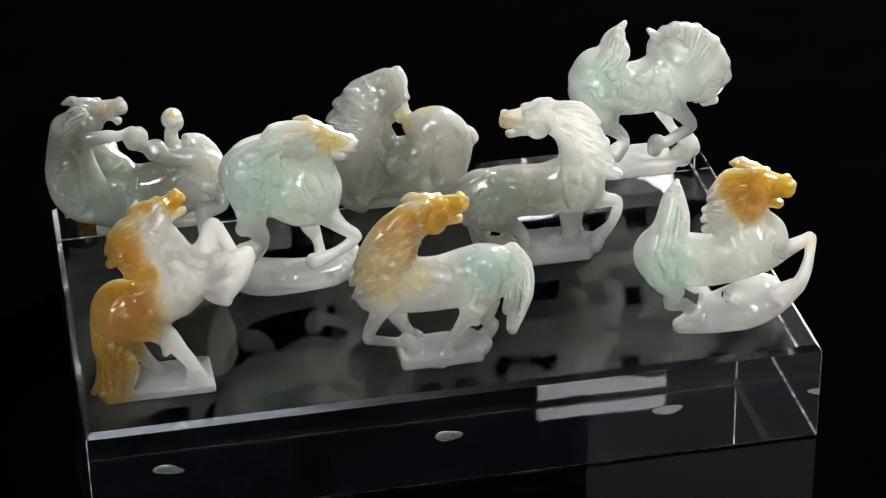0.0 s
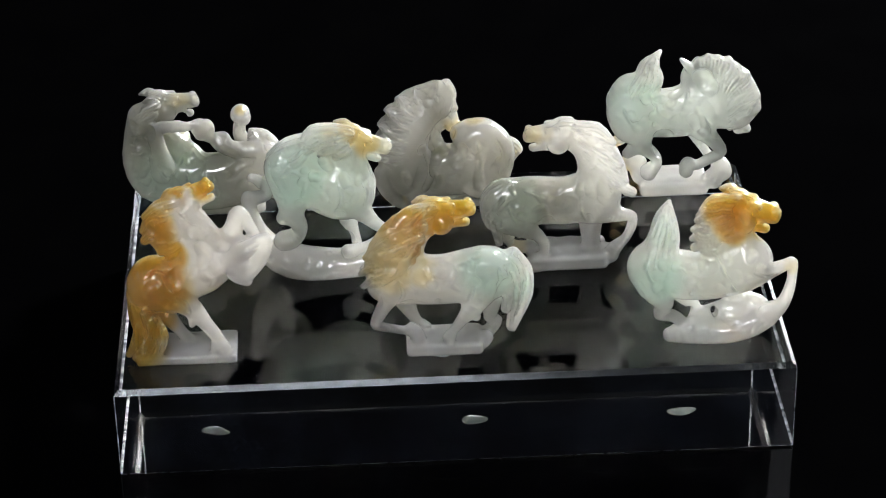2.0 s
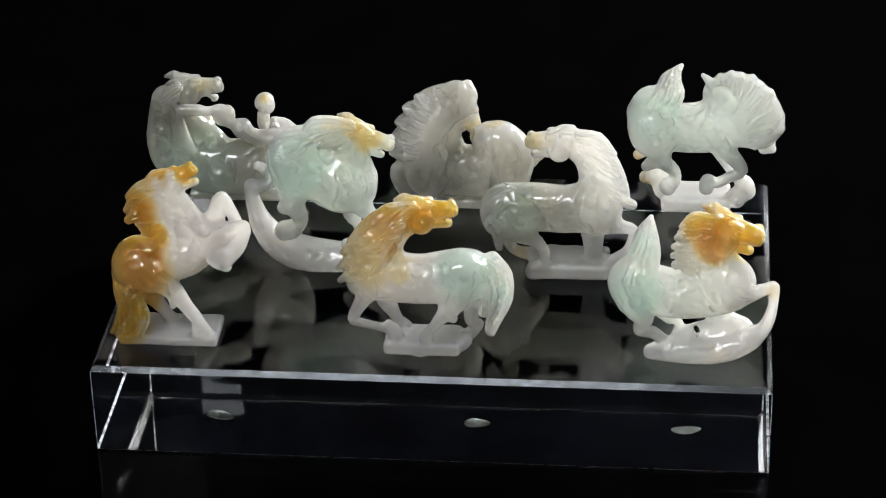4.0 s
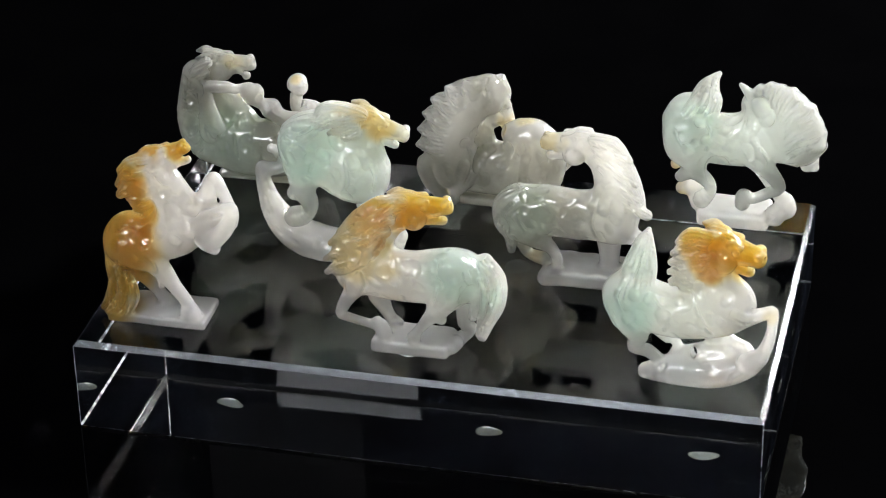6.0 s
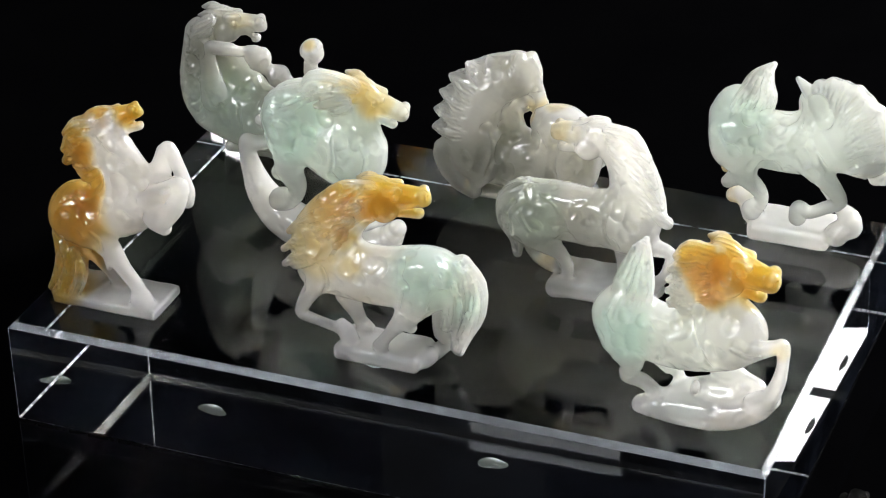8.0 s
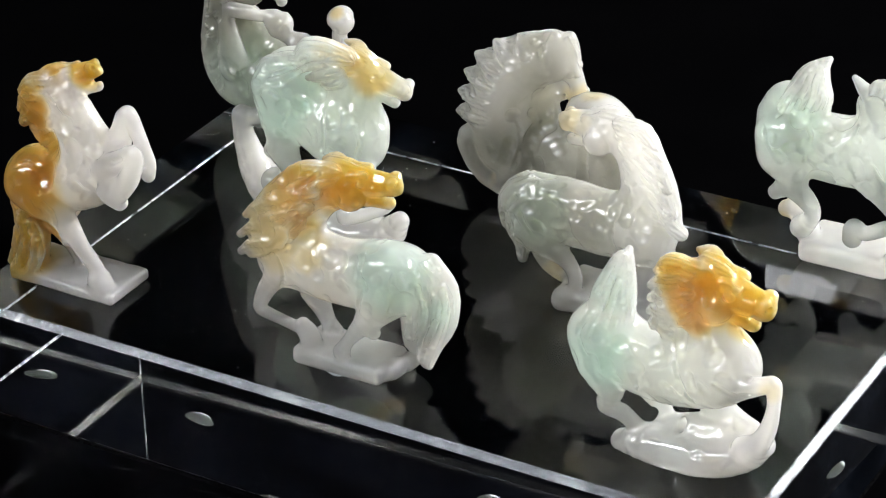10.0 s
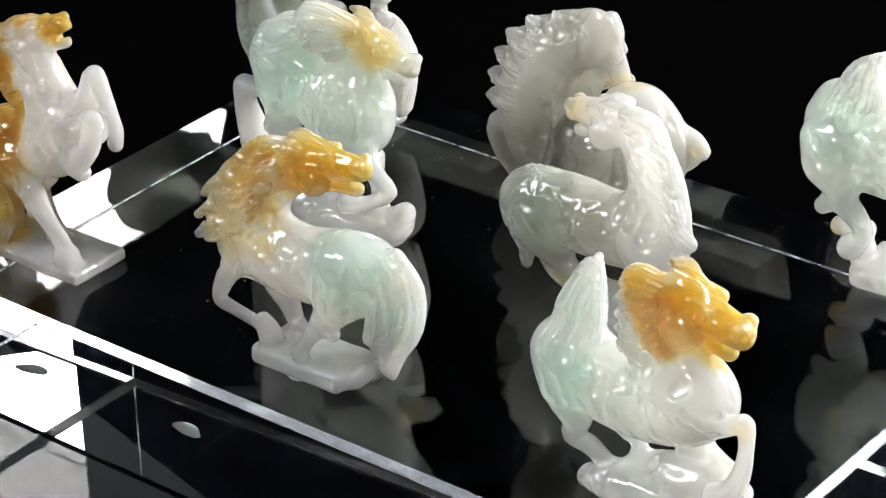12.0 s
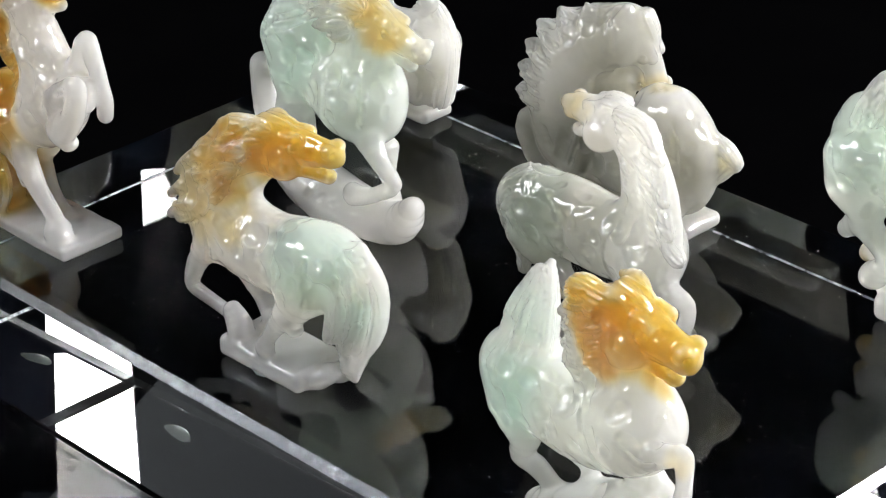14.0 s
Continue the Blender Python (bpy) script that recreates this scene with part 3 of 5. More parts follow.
    c.etch([(7.7, 37), (10.3, 38.7)], 2.4, 0.36)
    c.etch([(0.6, 33.5), (2.8, 36.4)], 2.4, 0.36)
    c.etch([(-13.6, 26.9), (-12.4, 31.3), (-8.9, 32.5)], 2.4, 0.36)
    c.etch([(-2, 52.7), (4.6, 47.2), (13.1, 42.6)], 2.4, 0.36)
    c.etch([(-8, 27.3), (-5.6, 23), (-3.7, 24.1)], 2.4, 0.36)
    c.etch([(1.6, 48), (6.1, 49)], 2.4, 0.36)
    # glow of light from the block, painted pale into the base
    c.tint("white", (2, -4, 4), 16.6)
    c.tint("white", (-6, 0, 1.6), 12.9, 0.8)
    c.tint("russet", (6.8, 3, 60.4), 6.1, 1)
    c.tint("deep", (7.7, 3, 60.8), 5.4, 0.8)
    c.tint("deep", (-8.6, -6, 33), 9, 0.7)
    c.tint("deep", (-9.4, -3, 46.8), 8.3, 0.6)
    c.tint("deep", (-2, 0, 58.5), 5.4, 0.6)
    c.tint("deep", (-17.7, -4, 12.8), 7.3, 0.4)
    c.etch([(-16.5, 21.9), (-14.5, 14.4), (-16.1, 6.9), (-18.6, 3.5)], 0.7, 0.4)
    c.etch([(-13.3, 20.8), (-11.2, 13.3), (-13.3, 5.8)], 0.7, 0.4)
    c.etch([(-9.8, 18.7), (-8.1, 11.2), (-10.4, 4.3)], 0.7, 0.4)
    c.etch([(8.4, 41.8), (10.9, 39.7)], 2.4, 0.36)
    c.etch([(3.7, 39.7), (6.3, 38.1)], 2.4, 0.36)
    c.etch([(-4.8, 33.5), (-3.2, 30.4)], 2.4, 0.36)
    c.etch([(5.1, 33.5), (7.7, 31.8)], 2.4, 0.36)
    return c


def carve_galloping_horse():
    c = Carving((-30, -12, -1), (30, 15, 55))
    c.limb([(-19.4, 0, 24.3, 6.2), (-10.6, 0, 25.5, 8.2), (0.3, 0, 25.4, 8.5), (11.6, 0, 27, 9.1), (18.1, 1.4, 25.7, 7.6)], 3, flat=0.85)
    c.limb([(12.2, -3, 29.6, 7.6), (10.3, -4, 23.9, 5.4)], 3, flat=0.85)
    c.limb([(13, 3, 26.1, 7.6)], 3, flat=0.85)
    c.limb([(-15.5, -1, 29.7, 6.9), (-13.9, 0, 36.4, 6.5), (-9.9, 2.5, 42.2, 5.6), (-5.2, 5, 44.3, 4.7)], 4, flat=0.85)
    c.head((-4.6, 5, 46.6), (10.2, 9, 47.0), (0, 0, 1), 1.02)
    c.limb([(-5.6, 3.5, 48, 4), (-13.4, 1, 44.1, 5.6), (-18.9, -1.5, 37.3, 6.1), (-21.2, -2.5, 31.2, 5.2)], 3, flat=0.7)
    c.limb([(-4.3, 2, 50.5, 2.2), (-10.9, 0, 50.4, 2.1), (-15.4, -0.5, 47.9, 1.6), (-18.4, 0, 45.6, 1)], 0.55, ribs=5)
    c.limb([(-5.6, 1, 48.2, 2.2), (-11.8, -2, 46.8, 2), (-16.9, -3, 43.9, 1.2), (-20.5, -2, 42.2, 1)], 0.55, ribs=5)
    c.limb([(-7.3, -2, 46.2, 2.1), (-15.4, -4, 43.9, 2.1), (-22.3, -4, 39.6, 1.6), (-25.8, -4, 36.7, 1)], 0.55, ribs=5)
    c.limb([(-8.6, -4, 42.8, 2.1), (-16.4, -5, 39.3, 2.2), (-22.4, -5, 35.2, 1.6), (-27.2, -5, 31.5, 1)], 0.55, ribs=5)
    c.limb([(-10.1, -5, 39.3, 2.2), (-15.6, -6, 35.3, 2), (-22, -6, 31.2, 1.8), (-26.6, -6, 27.5, 1)], 0.55, ribs=5)
    c.limb([(-11.6, -6, 35.7, 2), (-16.5, -6.5, 31.9, 1.8), (-21.2, -6, 28.5, 1.5), (-23.9, -6, 27.4, 1)], 0.55, ribs=5)
    c.limb([(-6.7, 7, 46.9, 2.2), (-14.9, 5, 41.9, 2.5), (-22.2, 3, 36.8, 1.7)], 0.55, ribs=5)
    c.limb([(-9.5, 5, 39.8, 2.2), (-18.7, 3, 33.7, 2.5), (-25.9, 0, 30.2, 1.7)], 0.55, ribs=5)
    c.limb([(-12.3, 3, 34.7, 2.2), (-20.5, 1, 28.5, 2), (-25, -2, 26.1, 1.4)], 0.55, ribs=5)
    c.limb([(-16.3, -4, 24.1, 4), (-20, -5, 19.4, 2.5), (-23.2, -5, 12.8, 1.8), (-20.8, -5, 11.3, 1.6), (-14.5, -4, 9.2, 1.5), (-10.5, -4, 8.5, 2)], 1.5, flat=0.85)
    c.limb([(-11.8, -4, 10.2, 1.6), (-9.8, -4, 7, 2.4), (-9.5, -4, 4.8, 2.2)], 1.2, flat=1.2)
    c.limb([(-13.2, 4, 15, 3.3), (-10.8, 4, 9.6, 2), (-7.9, 3, 4.8, 1.7), (-7.2, 3, 2.2, 1.8)], 1.5, flat=1.2)
    c.limb([(-7.5, 3, 7, 1.5), (-6, 3, 6.5, 0.9)], 0.8, flat=1.2)
    c.limb([(12.1, -4, 23.9, 5.4), (8.6, -5, 18.2, 3.6), (5.3, -6, 14.1, 2.2), (2, -6, 9.7, 1.6), (0.4, -6, 6.9, 2.2)], 1.8, flat=0.85)
    c.limb([(7.5, -5, 17.1, 2.5), (9.3, -5, 13.9, 1.5)], 1.2, flat=1.2)
    c.limb([(15.1, 4, 14.8, 3.3), (14.3, 4, 8.4, 2.2), (16.1, 4.5, 5.5, 2), (12.7, 3, 2.1, 2.2)], 1.5, flat=1.2)
    c.limb([(15.7, 4.3, 7.1, 1.5), (17.6, 5.2, 6.3, 0.7)], 0.8, flat=1.2)
    c.limb([(21.8, 2.1, 32.5, 2.5), (25.4, 2.8, 26.1, 2.7), (24.8, 1.5, 18.4, 3.5), (22.4, -0.6, 12.2, 2.7), (20.7, -1.4, 7.8, 1.5), (20.5, -1.4, 5.9, 0.5)], 1.8, flat=0.75)
    c.limb([(21.2, -0.2, 33.1, 1.6), (26.1, 0.6, 25.3, 1.6), (25.3, -0.2, 17.3, 1.8), (21.6, -0.9, 6, 0.9)], 0.55, ribs=5)
    c.limb([(19.4, -2, 32.1, 1.6), (23, -1.8, 24.7, 1.6), (22, -2.8, 15.7, 1.7), (20.1, -2.1, 7.8, 0.8)], 0.55, ribs=5)
    c.limb([(17.6, -3.9, 30.1, 1.4), (19.9, -3.8, 22.7, 1.6), (19.1, -4.1, 15.9, 1.7)], 0.55, ribs=5)
    c.slab((-13.5, -7.5, 0.3), (11.5, 6.5, 5), 1.6, 1.5)
    c.limb([(11.8, -2, 2.4, 2.2), (12.8, -1, 3.3, 2.2)], 1.5, flat=1.3)
    c.tint("russet", (-3, 5, 46.3), 10.1)
    c.tint("russet", (-11, 1, 48.2), 6.5)
    c.tint("russet", (4.2, 7, 46.4), 7.9)
    c.tint("russet", (-13.7, -3, 41.2), 7.9, 0.65)
    c.tint("russet", (-6.1, -7, 38.3), 7.9, 0.75)
    c.tint("russet", (-7.5, -9, 31.6), 6.5, 0.45)
    c.tint("russet", (-19.2, -6, 34.7), 10.1, 0.5)
    c.tint("russet", (-15.4, -2, 45.8), 9, 0.75)
    c.tint("russet", (9.2, 8, 46.7), 6.1, 0.85)
    c.tint("russet", (-21.8, -4, 38.8), 10.8, 0.5)
    c.tint("russet", (-17.5, -6, 31.6), 9, 0.4)
    c.tint("deep", (-9.2, -1, 45.6), 4.7, 0.6)
    c.tint("deep", (-15.4, 0, 47.2), 4.7, 0.6)
    c.tint("deep", (-9.7, -6, 40.5), 2.5, 0.6)
    c.tint("green", (14.9, -5, 32.9), 13.5)
    c.tint("green", (22.1, 3.2, 21.6), 9.1)
    c.tint("green", (-22.7, -3, 40.3), 4.3, 0.5)
    c.tint("white", (-0, -5, 3.3), 16.5, 0.5)
    c.comb([(-3.6, 54.1), (-5.4, 49.4), (-8.6, 43.9), (-11.6, 38.1), (-13.9, 32.3)], [(-17.1, 48.1), (-21.8, 41.3), (-26.1, 35.1), (-27, 29.5), (-25, 25.7)], 14, 0.08)
    c.comb([(20.3, 36.2), (23, 34.4), (24.8, 32.8)], [(18.4, 16.7), (20.7, 7.9), (22.9, 12.2)], 5, 0.15)
    c.etch([(-7.3, 40.9), (-10.5, 35.7), (-13.5, 31.1)], 0.65, 0.45)
    c.etch([(-5.4, 39.8), (-7, 34), (-9.6, 29)], 0.65, 0.45)
    c.etch([(-8.6, 41.9), (-12.6, 36.8), (-16, 32)], 0.65, 0.45)
    c.etch([(9.6, 39.7), (7.4, 33.5), (8.4, 27.2), (6.5, 20.5)], 0.65, 0.45)
    c.etch([(-6.9, 38.8), (-4.1, 33.6), (-5, 26.9)], 0.65, 0.45)
    c.etch([(-15.6, 29.6), (-14, 24.4), (-16.3, 19.1)], 0.65, 0.45)
    c.etch([(16.7, 33), (17, 26.7), (15.2, 21.9)], 0.65, 0.45)
    c.etch([(-2, 49.3), (-3.5, 46), (-1.2, 42.4)], 0.4, 0.15)
    c.etch([(7.1, 36.7), (6.7, 30.7), (10, 27.8)], 2.4, 0.36)
    c.etch([(13.5, 33.2), (14, 30.7)], 2.4, 0.36)
    c.etch([(-15.2, 33), (-12.9, 36.9)], 2.4, 0.36)
    c.etch([(-10.9, 30.8), (-8.7, 33.7), (-6.3, 36.8)], 2.4, 0.36)
    c.etch([(-8.2, 37.9), (-4.6, 39.7)], 2.4, 0.36)
    c.etch([(4.2, 34.7), (5.2, 28.4)], 2.4, 0.36)
    c.etch([(14.9, 28.4), (13.1, 24.2)], 2.4, 0.36)
    c.etch([(-13, 27.5), (-10.4, 24.3)], 2.4, 0.36)
    # base and legs whitened in place of light scattered up from below
    c.tint("white", (-1.8, -4, 7), 20.1, 0.9)
    c.tint("white", (-16.2, -4, 13.5), 10.9, 0.7)
    c.tint("white", (12.9, -4, 13.3), 9.1, 0.6)
    c.tint("russet", (-12.6, -4, 45.9), 7.9, 0.8)
    c.tint("russet", (9.9, 8, 45.4), 6.1, 1)
    c.etch([(19.3, 35.3), (23.6, 29.9), (24.6, 21.2), (22, 11.3)], 0.7, 0.42)
    c.etch([(18.2, 33.1), (21.7, 27.5), (22.4, 19.7), (20.7, 11.6)], 0.7, 0.42)
    c.etch([(20.7, 35.8), (25.4, 29.8), (26.4, 21.7), (23.5, 11.9)], 0.7, 0.42)
    c.etch([(17.1, 30.1), (19.5, 23.7), (19.5, 15.2)], 0.7, 0.42)
    c.etch([(-2.9, 34.7), (-0.3, 30.6)], 2.4, 0.36)
    c.etch([(1.4, 27.4), (4.1, 25.3)], 2.4, 0.36)
    c.etch([(10.4, 24.2), (9, 20)], 2.4, 0.36)
    c.etch([(17.6, 27.7), (18.5, 23.2)], 2.4, 0.36)
    c.etch([(-5.8, 28.5), (-3.1, 26)], 2.4, 0.36)
    return c


def carve_trotting_horse():
    c = Carving((-30, -12, -1), (28, 12, 56))
    c.limb([(-20.3, 1, 25.6, 8), (-12.3, 1, 23.1, 8.4), (-3.3, 0, 22.7, 8.3), (6.6, 0, 25.6, 9.4), (10.6, 0, 27.7, 8.3)], 3, flat=0.85)
    c.limb([(-19.7, -0.4, 27.7, 7.2), (-19.6, -1.1, 22.9, 5.8)], 3, flat=0.85)
    c.limb([(-19.1, 3.1, 26.5, 6.9)], 3, flat=0.85)
    c.limb([(9.3, -4, 27.6, 6.1)], 3, flat=0.85)
    c.limb([(-18.3, 1, 31.5, 5.6), (-16.9, 2, 37.8, 4.5), (-16.3, 3.1, 43.4, 3.1), (-14.9, 3.8, 48.3, 0.9)], 2, flat=0.85)
    c.limb([(-21.6, -1.1, 31.3, 1.8), (-19.6, -0.8, 39.4, 1.8), (-16.8, 1.7, 46.2, 1.4)], 0.55, ribs=5)
    c.limb([(-18.9, -1.8, 31.7, 1.8), (-17.1, -1.2, 39.7, 1.8), (-15.7, 1.7, 47.3, 1.4)], 0.55, ribs=5)
    c.limb([(-15.9, -1.8, 32.3, 1.8), (-14.5, -0.8, 38.3, 1.8), (-14.9, 2.4, 45.8, 1.4)], 0.55, ribs=5)
    c.limb([(-13.5, -0.4, 32.9, 1.6), (-13.2, 0.7, 38.5, 1.5), (-14.5, 3.1, 46.5, 1)], 0.55, ribs=5)
    c.limb([(7.3, 0, 31.1, 6.9), (5.2, 0, 38.8, 6.1), (4.1, 0, 44.4, 5.4)], 4, flat=0.85)
    c.head((5.4, 1, 46.8), (20.8, 2.4, 43.2), (0.2, 0, 1), 1.2, True, 0.8)
    c.limb([(2.3, 1, 46.7, 4.3), (-1, 0, 41.5, 4.8), (-2.3, -1, 36.3, 4.5)], 3, flat=0.75)
    c.limb([(4.5, -3, 51.4, 2), (-1.2, -3, 51.8, 2.2), (-5.2, -2, 48.4, 1)], 0.55, ribs=5)
    c.limb([(3.7, -4, 49.1, 2), (-1.6, -3, 48.2, 2), (-6.6, -2, 44.3, 1)], 0.55, ribs=5)
    c.limb([(3.2, -4, 45.8, 2), (-2.3, -3, 44.1, 2), (-7.4, -0.4, 40.1, 1)], 0.55, ribs=5)
    c.limb([(3, -4, 42.5, 2), (-2.2, -3, 40.4, 2), (-7.7, -0.4, 36.8, 1)], 0.55, ribs=5)
    c.limb([(3.1, -4, 39.7, 2), (-2.5, -3, 37, 2), (-6.9, -0.4, 33.5, 1.4)], 0.55, ribs=5)
    c.limb([(3.5, -4, 37, 1.6), (-0.2, -3, 34.5, 1.6), (-3, -2, 32.7, 1)], 0.55, ribs=5)
    c.limb([(4.2, 3, 47.4, 2), (-1.6, 3, 45.4, 2), (-5.7, 1, 44.5, 1)], 0.55, ribs=5)
    c.limb([(3.6, 3, 40.2, 2), (-2.1, 3, 37.1, 2), (-6.5, 1.7, 36.9, 1)], 0.55, ribs=5)
    c.limb([(10.5, -4, 24.4, 5.1), (16.4, -5, 26, 2.9), (22.2, -5, 28.5, 2), (24.2, -5, 28.9, 2), (24.4, -5, 23.9, 1.6), (23.3, -5, 17.6, 2), (21, -5, 12.9, 2.5), (17.2, -4, 10.2, 2.9)], 1.3, flat=0.85)
    c.limb([(6.4, 4, 14.3, 4), (11.6, 4, 10.5, 2.6), (16.6, 3, 8.5, 2.2)], 1.5, flat=0.85)
    c.limb([(-19.6, -1.8, 20.1, 5.4), (-16.6, -2.5, 14.6, 3.3), (-17.6, -2.5, 10.3, 2.2), (-13.6, -2.5, 9.4, 2.2), (-10.2, -1.8, 6.2, 2), (-9.1, -1.1, 2.1, 2.6)], 1.4, flat=0.85)
    c.limb([(-10.1, 3.8, 14.6, 3.7), (-6, 3.1, 9.6, 2.2), (-5.2, 2, 4.9, 2.2)], 1.4, flat=0.85)
    c.limb([(-1.7, 2, 5.3, 4.4), (6.5, 2, 6.5, 5.5), (13.8, 2, 6.9, 4.4)], 1.5, flat=0.85)
    c.limb([(8.4, 5, 9.9, 3.7), (14.8, 4, 8.9, 3.3)], 1.5, flat=0.85)
    c.limb([(-14.1, -1.8, 1.7, 2.4), (-5.6, -2, 3.5, 4.6), (5.5, -1, 3.2, 5.1), (15.4, -1, 6.2, 4.2), (21, -2, 10.6, 2.6)], 1.5, flat=1.25)
    c.cut([(-7.4, 1, 9.4, 0.9), (-8.2, 6.6, 6.4, 0.7)], 0.5, flat=4)
    c.cut([(0.4, 0, 9.1, 1.1), (0.7, 8, 5.1, 0.7)], 0.5, flat=4)
    c.cut([(14.1, 0, 8.2, 0.9)], 0.5, flat=5)
    c.level(0.3)
    c.tint("russet", (16.5, 2, 38.6), 5.4)
    c.tint("russet", (19.9, 2, 42.7), 6.1)
    c.tint("russet", (0.9, 0, 48.5), 6.8)
    c.tint("russet", (7.3, 1, 46.5), 11.1)
    c.tint("russet", (15, 2, 44), 8.3)
    c.tint("russet", (2.2, 1, 49.2), 6.4)
    c.tint("russet", (5.1, -5, 41.7), 6.4, 0.75)
    c.tint("russet", (19.2, 2, 43.1), 5.7, 0.9)
    c.tint("russet", (14.3, 2, 40.3), 6.5, 0.8)
    c.tint("russet", (24, -5, 28.1), 4, 0.3)
    c.tint("deep", (-0.2, 0, 50.1), 5)
    c.tint("deep", (3.7, -5, 45.8), 5.3, 0.5)
    c.tint("deep", (4.9, -4, 40.1), 3.9, 0.4)
    c.tint("russet", (1.4, -4, 49.6), 8)
    c.tint("russet", (3.6, -5, 44), 6.5, 0.9)
    c.tint("green", (-19.7, -1.8, 24.3), 12.7)
    c.tint("green", (-17.2, 1, 39.4), 9, 0.7)
    c.tint("white", (12.6, -4, 25.4), 14.4, 0.6)
    c.tint("white", (8, -4, 4.2), 14.6, 0.5)
    c.comb([(4.3, 53.3), (4.2, 47.8), (3.8, 42.7), (4, 37.5)], [(-5.1, 50.1), (-6.9, 43.8), (-7.8, 38), (-4, 34.9)], 13, 0.08)
    c.comb([(-22, 31.1), (-18, 30), (-13.1, 32.7)], [(-17.6, 48.6), (-16, 51.2), (-14.9, 49.6)], 5, -0.1)
    c.etch([(-12.7, 29.7), (-7.9, 25.1), (-8.4, 18.4)], 0.65, 0.45)
    c.etch([(-0.7, 33), (2.5, 26.7), (6.2, 20)], 0.65, 0.45)
    c.etch([(-23.5, 31.5), (-21.2, 25.2), (-17, 20.9)], 0.65, 0.45)
    c.etch([(11.2, 28.4), (15.8, 25.3), (19.7, 26.3)], 0.65, 0.45)
    c.etch([(-21.3, 26.6), (-19.6, 28.7)], 2.4, 0.36)
    c.etch([(-13.6, 28.1), (-11.9, 30.8)], 2.4, 0.36)
    c.etch([(-8.6, 22.4), (-8.6, 28)], 2.4, 0.36)
    c.etch([(5.1, 29.1), (6.6, 24.3)], 2.4, 0.36)
    c.etch([(9.8, 32.6), (12.1, 34.7)], 2.4, 0.36)
    c.etch([(0.3, 33.7), (6.5, 37)], 2.4, 0.36)
    c.etch([(-19.8, 21.8), (-17, 18.6)], 2.4, 0.36)
    c.etch([(2.4, 25.8), (3.4, 21.6)], 2.4, 0.36)
    c.etch([(-15.9, 24.9), (-15.1, 20.7)], 2.4, 0.36)
    # painted brightness of base and raised foreleg, for light through the acrylic
    c.tint("white", (0.8, -2, 5.2), 21.9, 0.9)
    c.tint("white", (20.1, -4, 17), 12.7, 0.8)
    c.tint("russet", (19.9, 2, 42.3), 6.5, 1)
    c.tint("russet", (16.1, 2, 39.4), 5.4, 1)
    c.tint("green", (-5.1, 0, 23.2), 23.6, 0.3)
    c.etch([(-23.4, 28.6), (-20.6, 36.5), (-17.2, 45.8), (-15.9, 49.8)], 0.7, 0.42)
    c.etch([(-20.5, 28.6), (-18.5, 36.5), (-16.1, 44.7), (-15.4, 49.8)], 0.7, 0.42)
    c.etch([(-17.6, 29.4), (-16.3, 36.5), (-15.1, 43.7)], 0.7, 0.42)
    c.etch([(-14.8, 31.9), (-13.8, 37.5), (-14.4, 44.7)], 0.7, 0.42)
    c.etch([(-5.9, 32.1), (-3, 27.9)], 2.4, 0.36)
    c.etch([(-2, 23.7), (1.7, 20.6)], 2.4, 0.36)
    c.etch([(7.7, 27.9), (10.5, 24.7)], 2.4, 0.36)
    c.etch([(-6.5, 24.8), (-4.7, 21.7)], 2.4, 0.36)
    c.etch([(13, 29.9), (16.1, 27.8)], 2.4, 0.36)
    c.etch([(-18.2, 32.3), (-16, 29.1)], 2.4, 0.36)
    return c


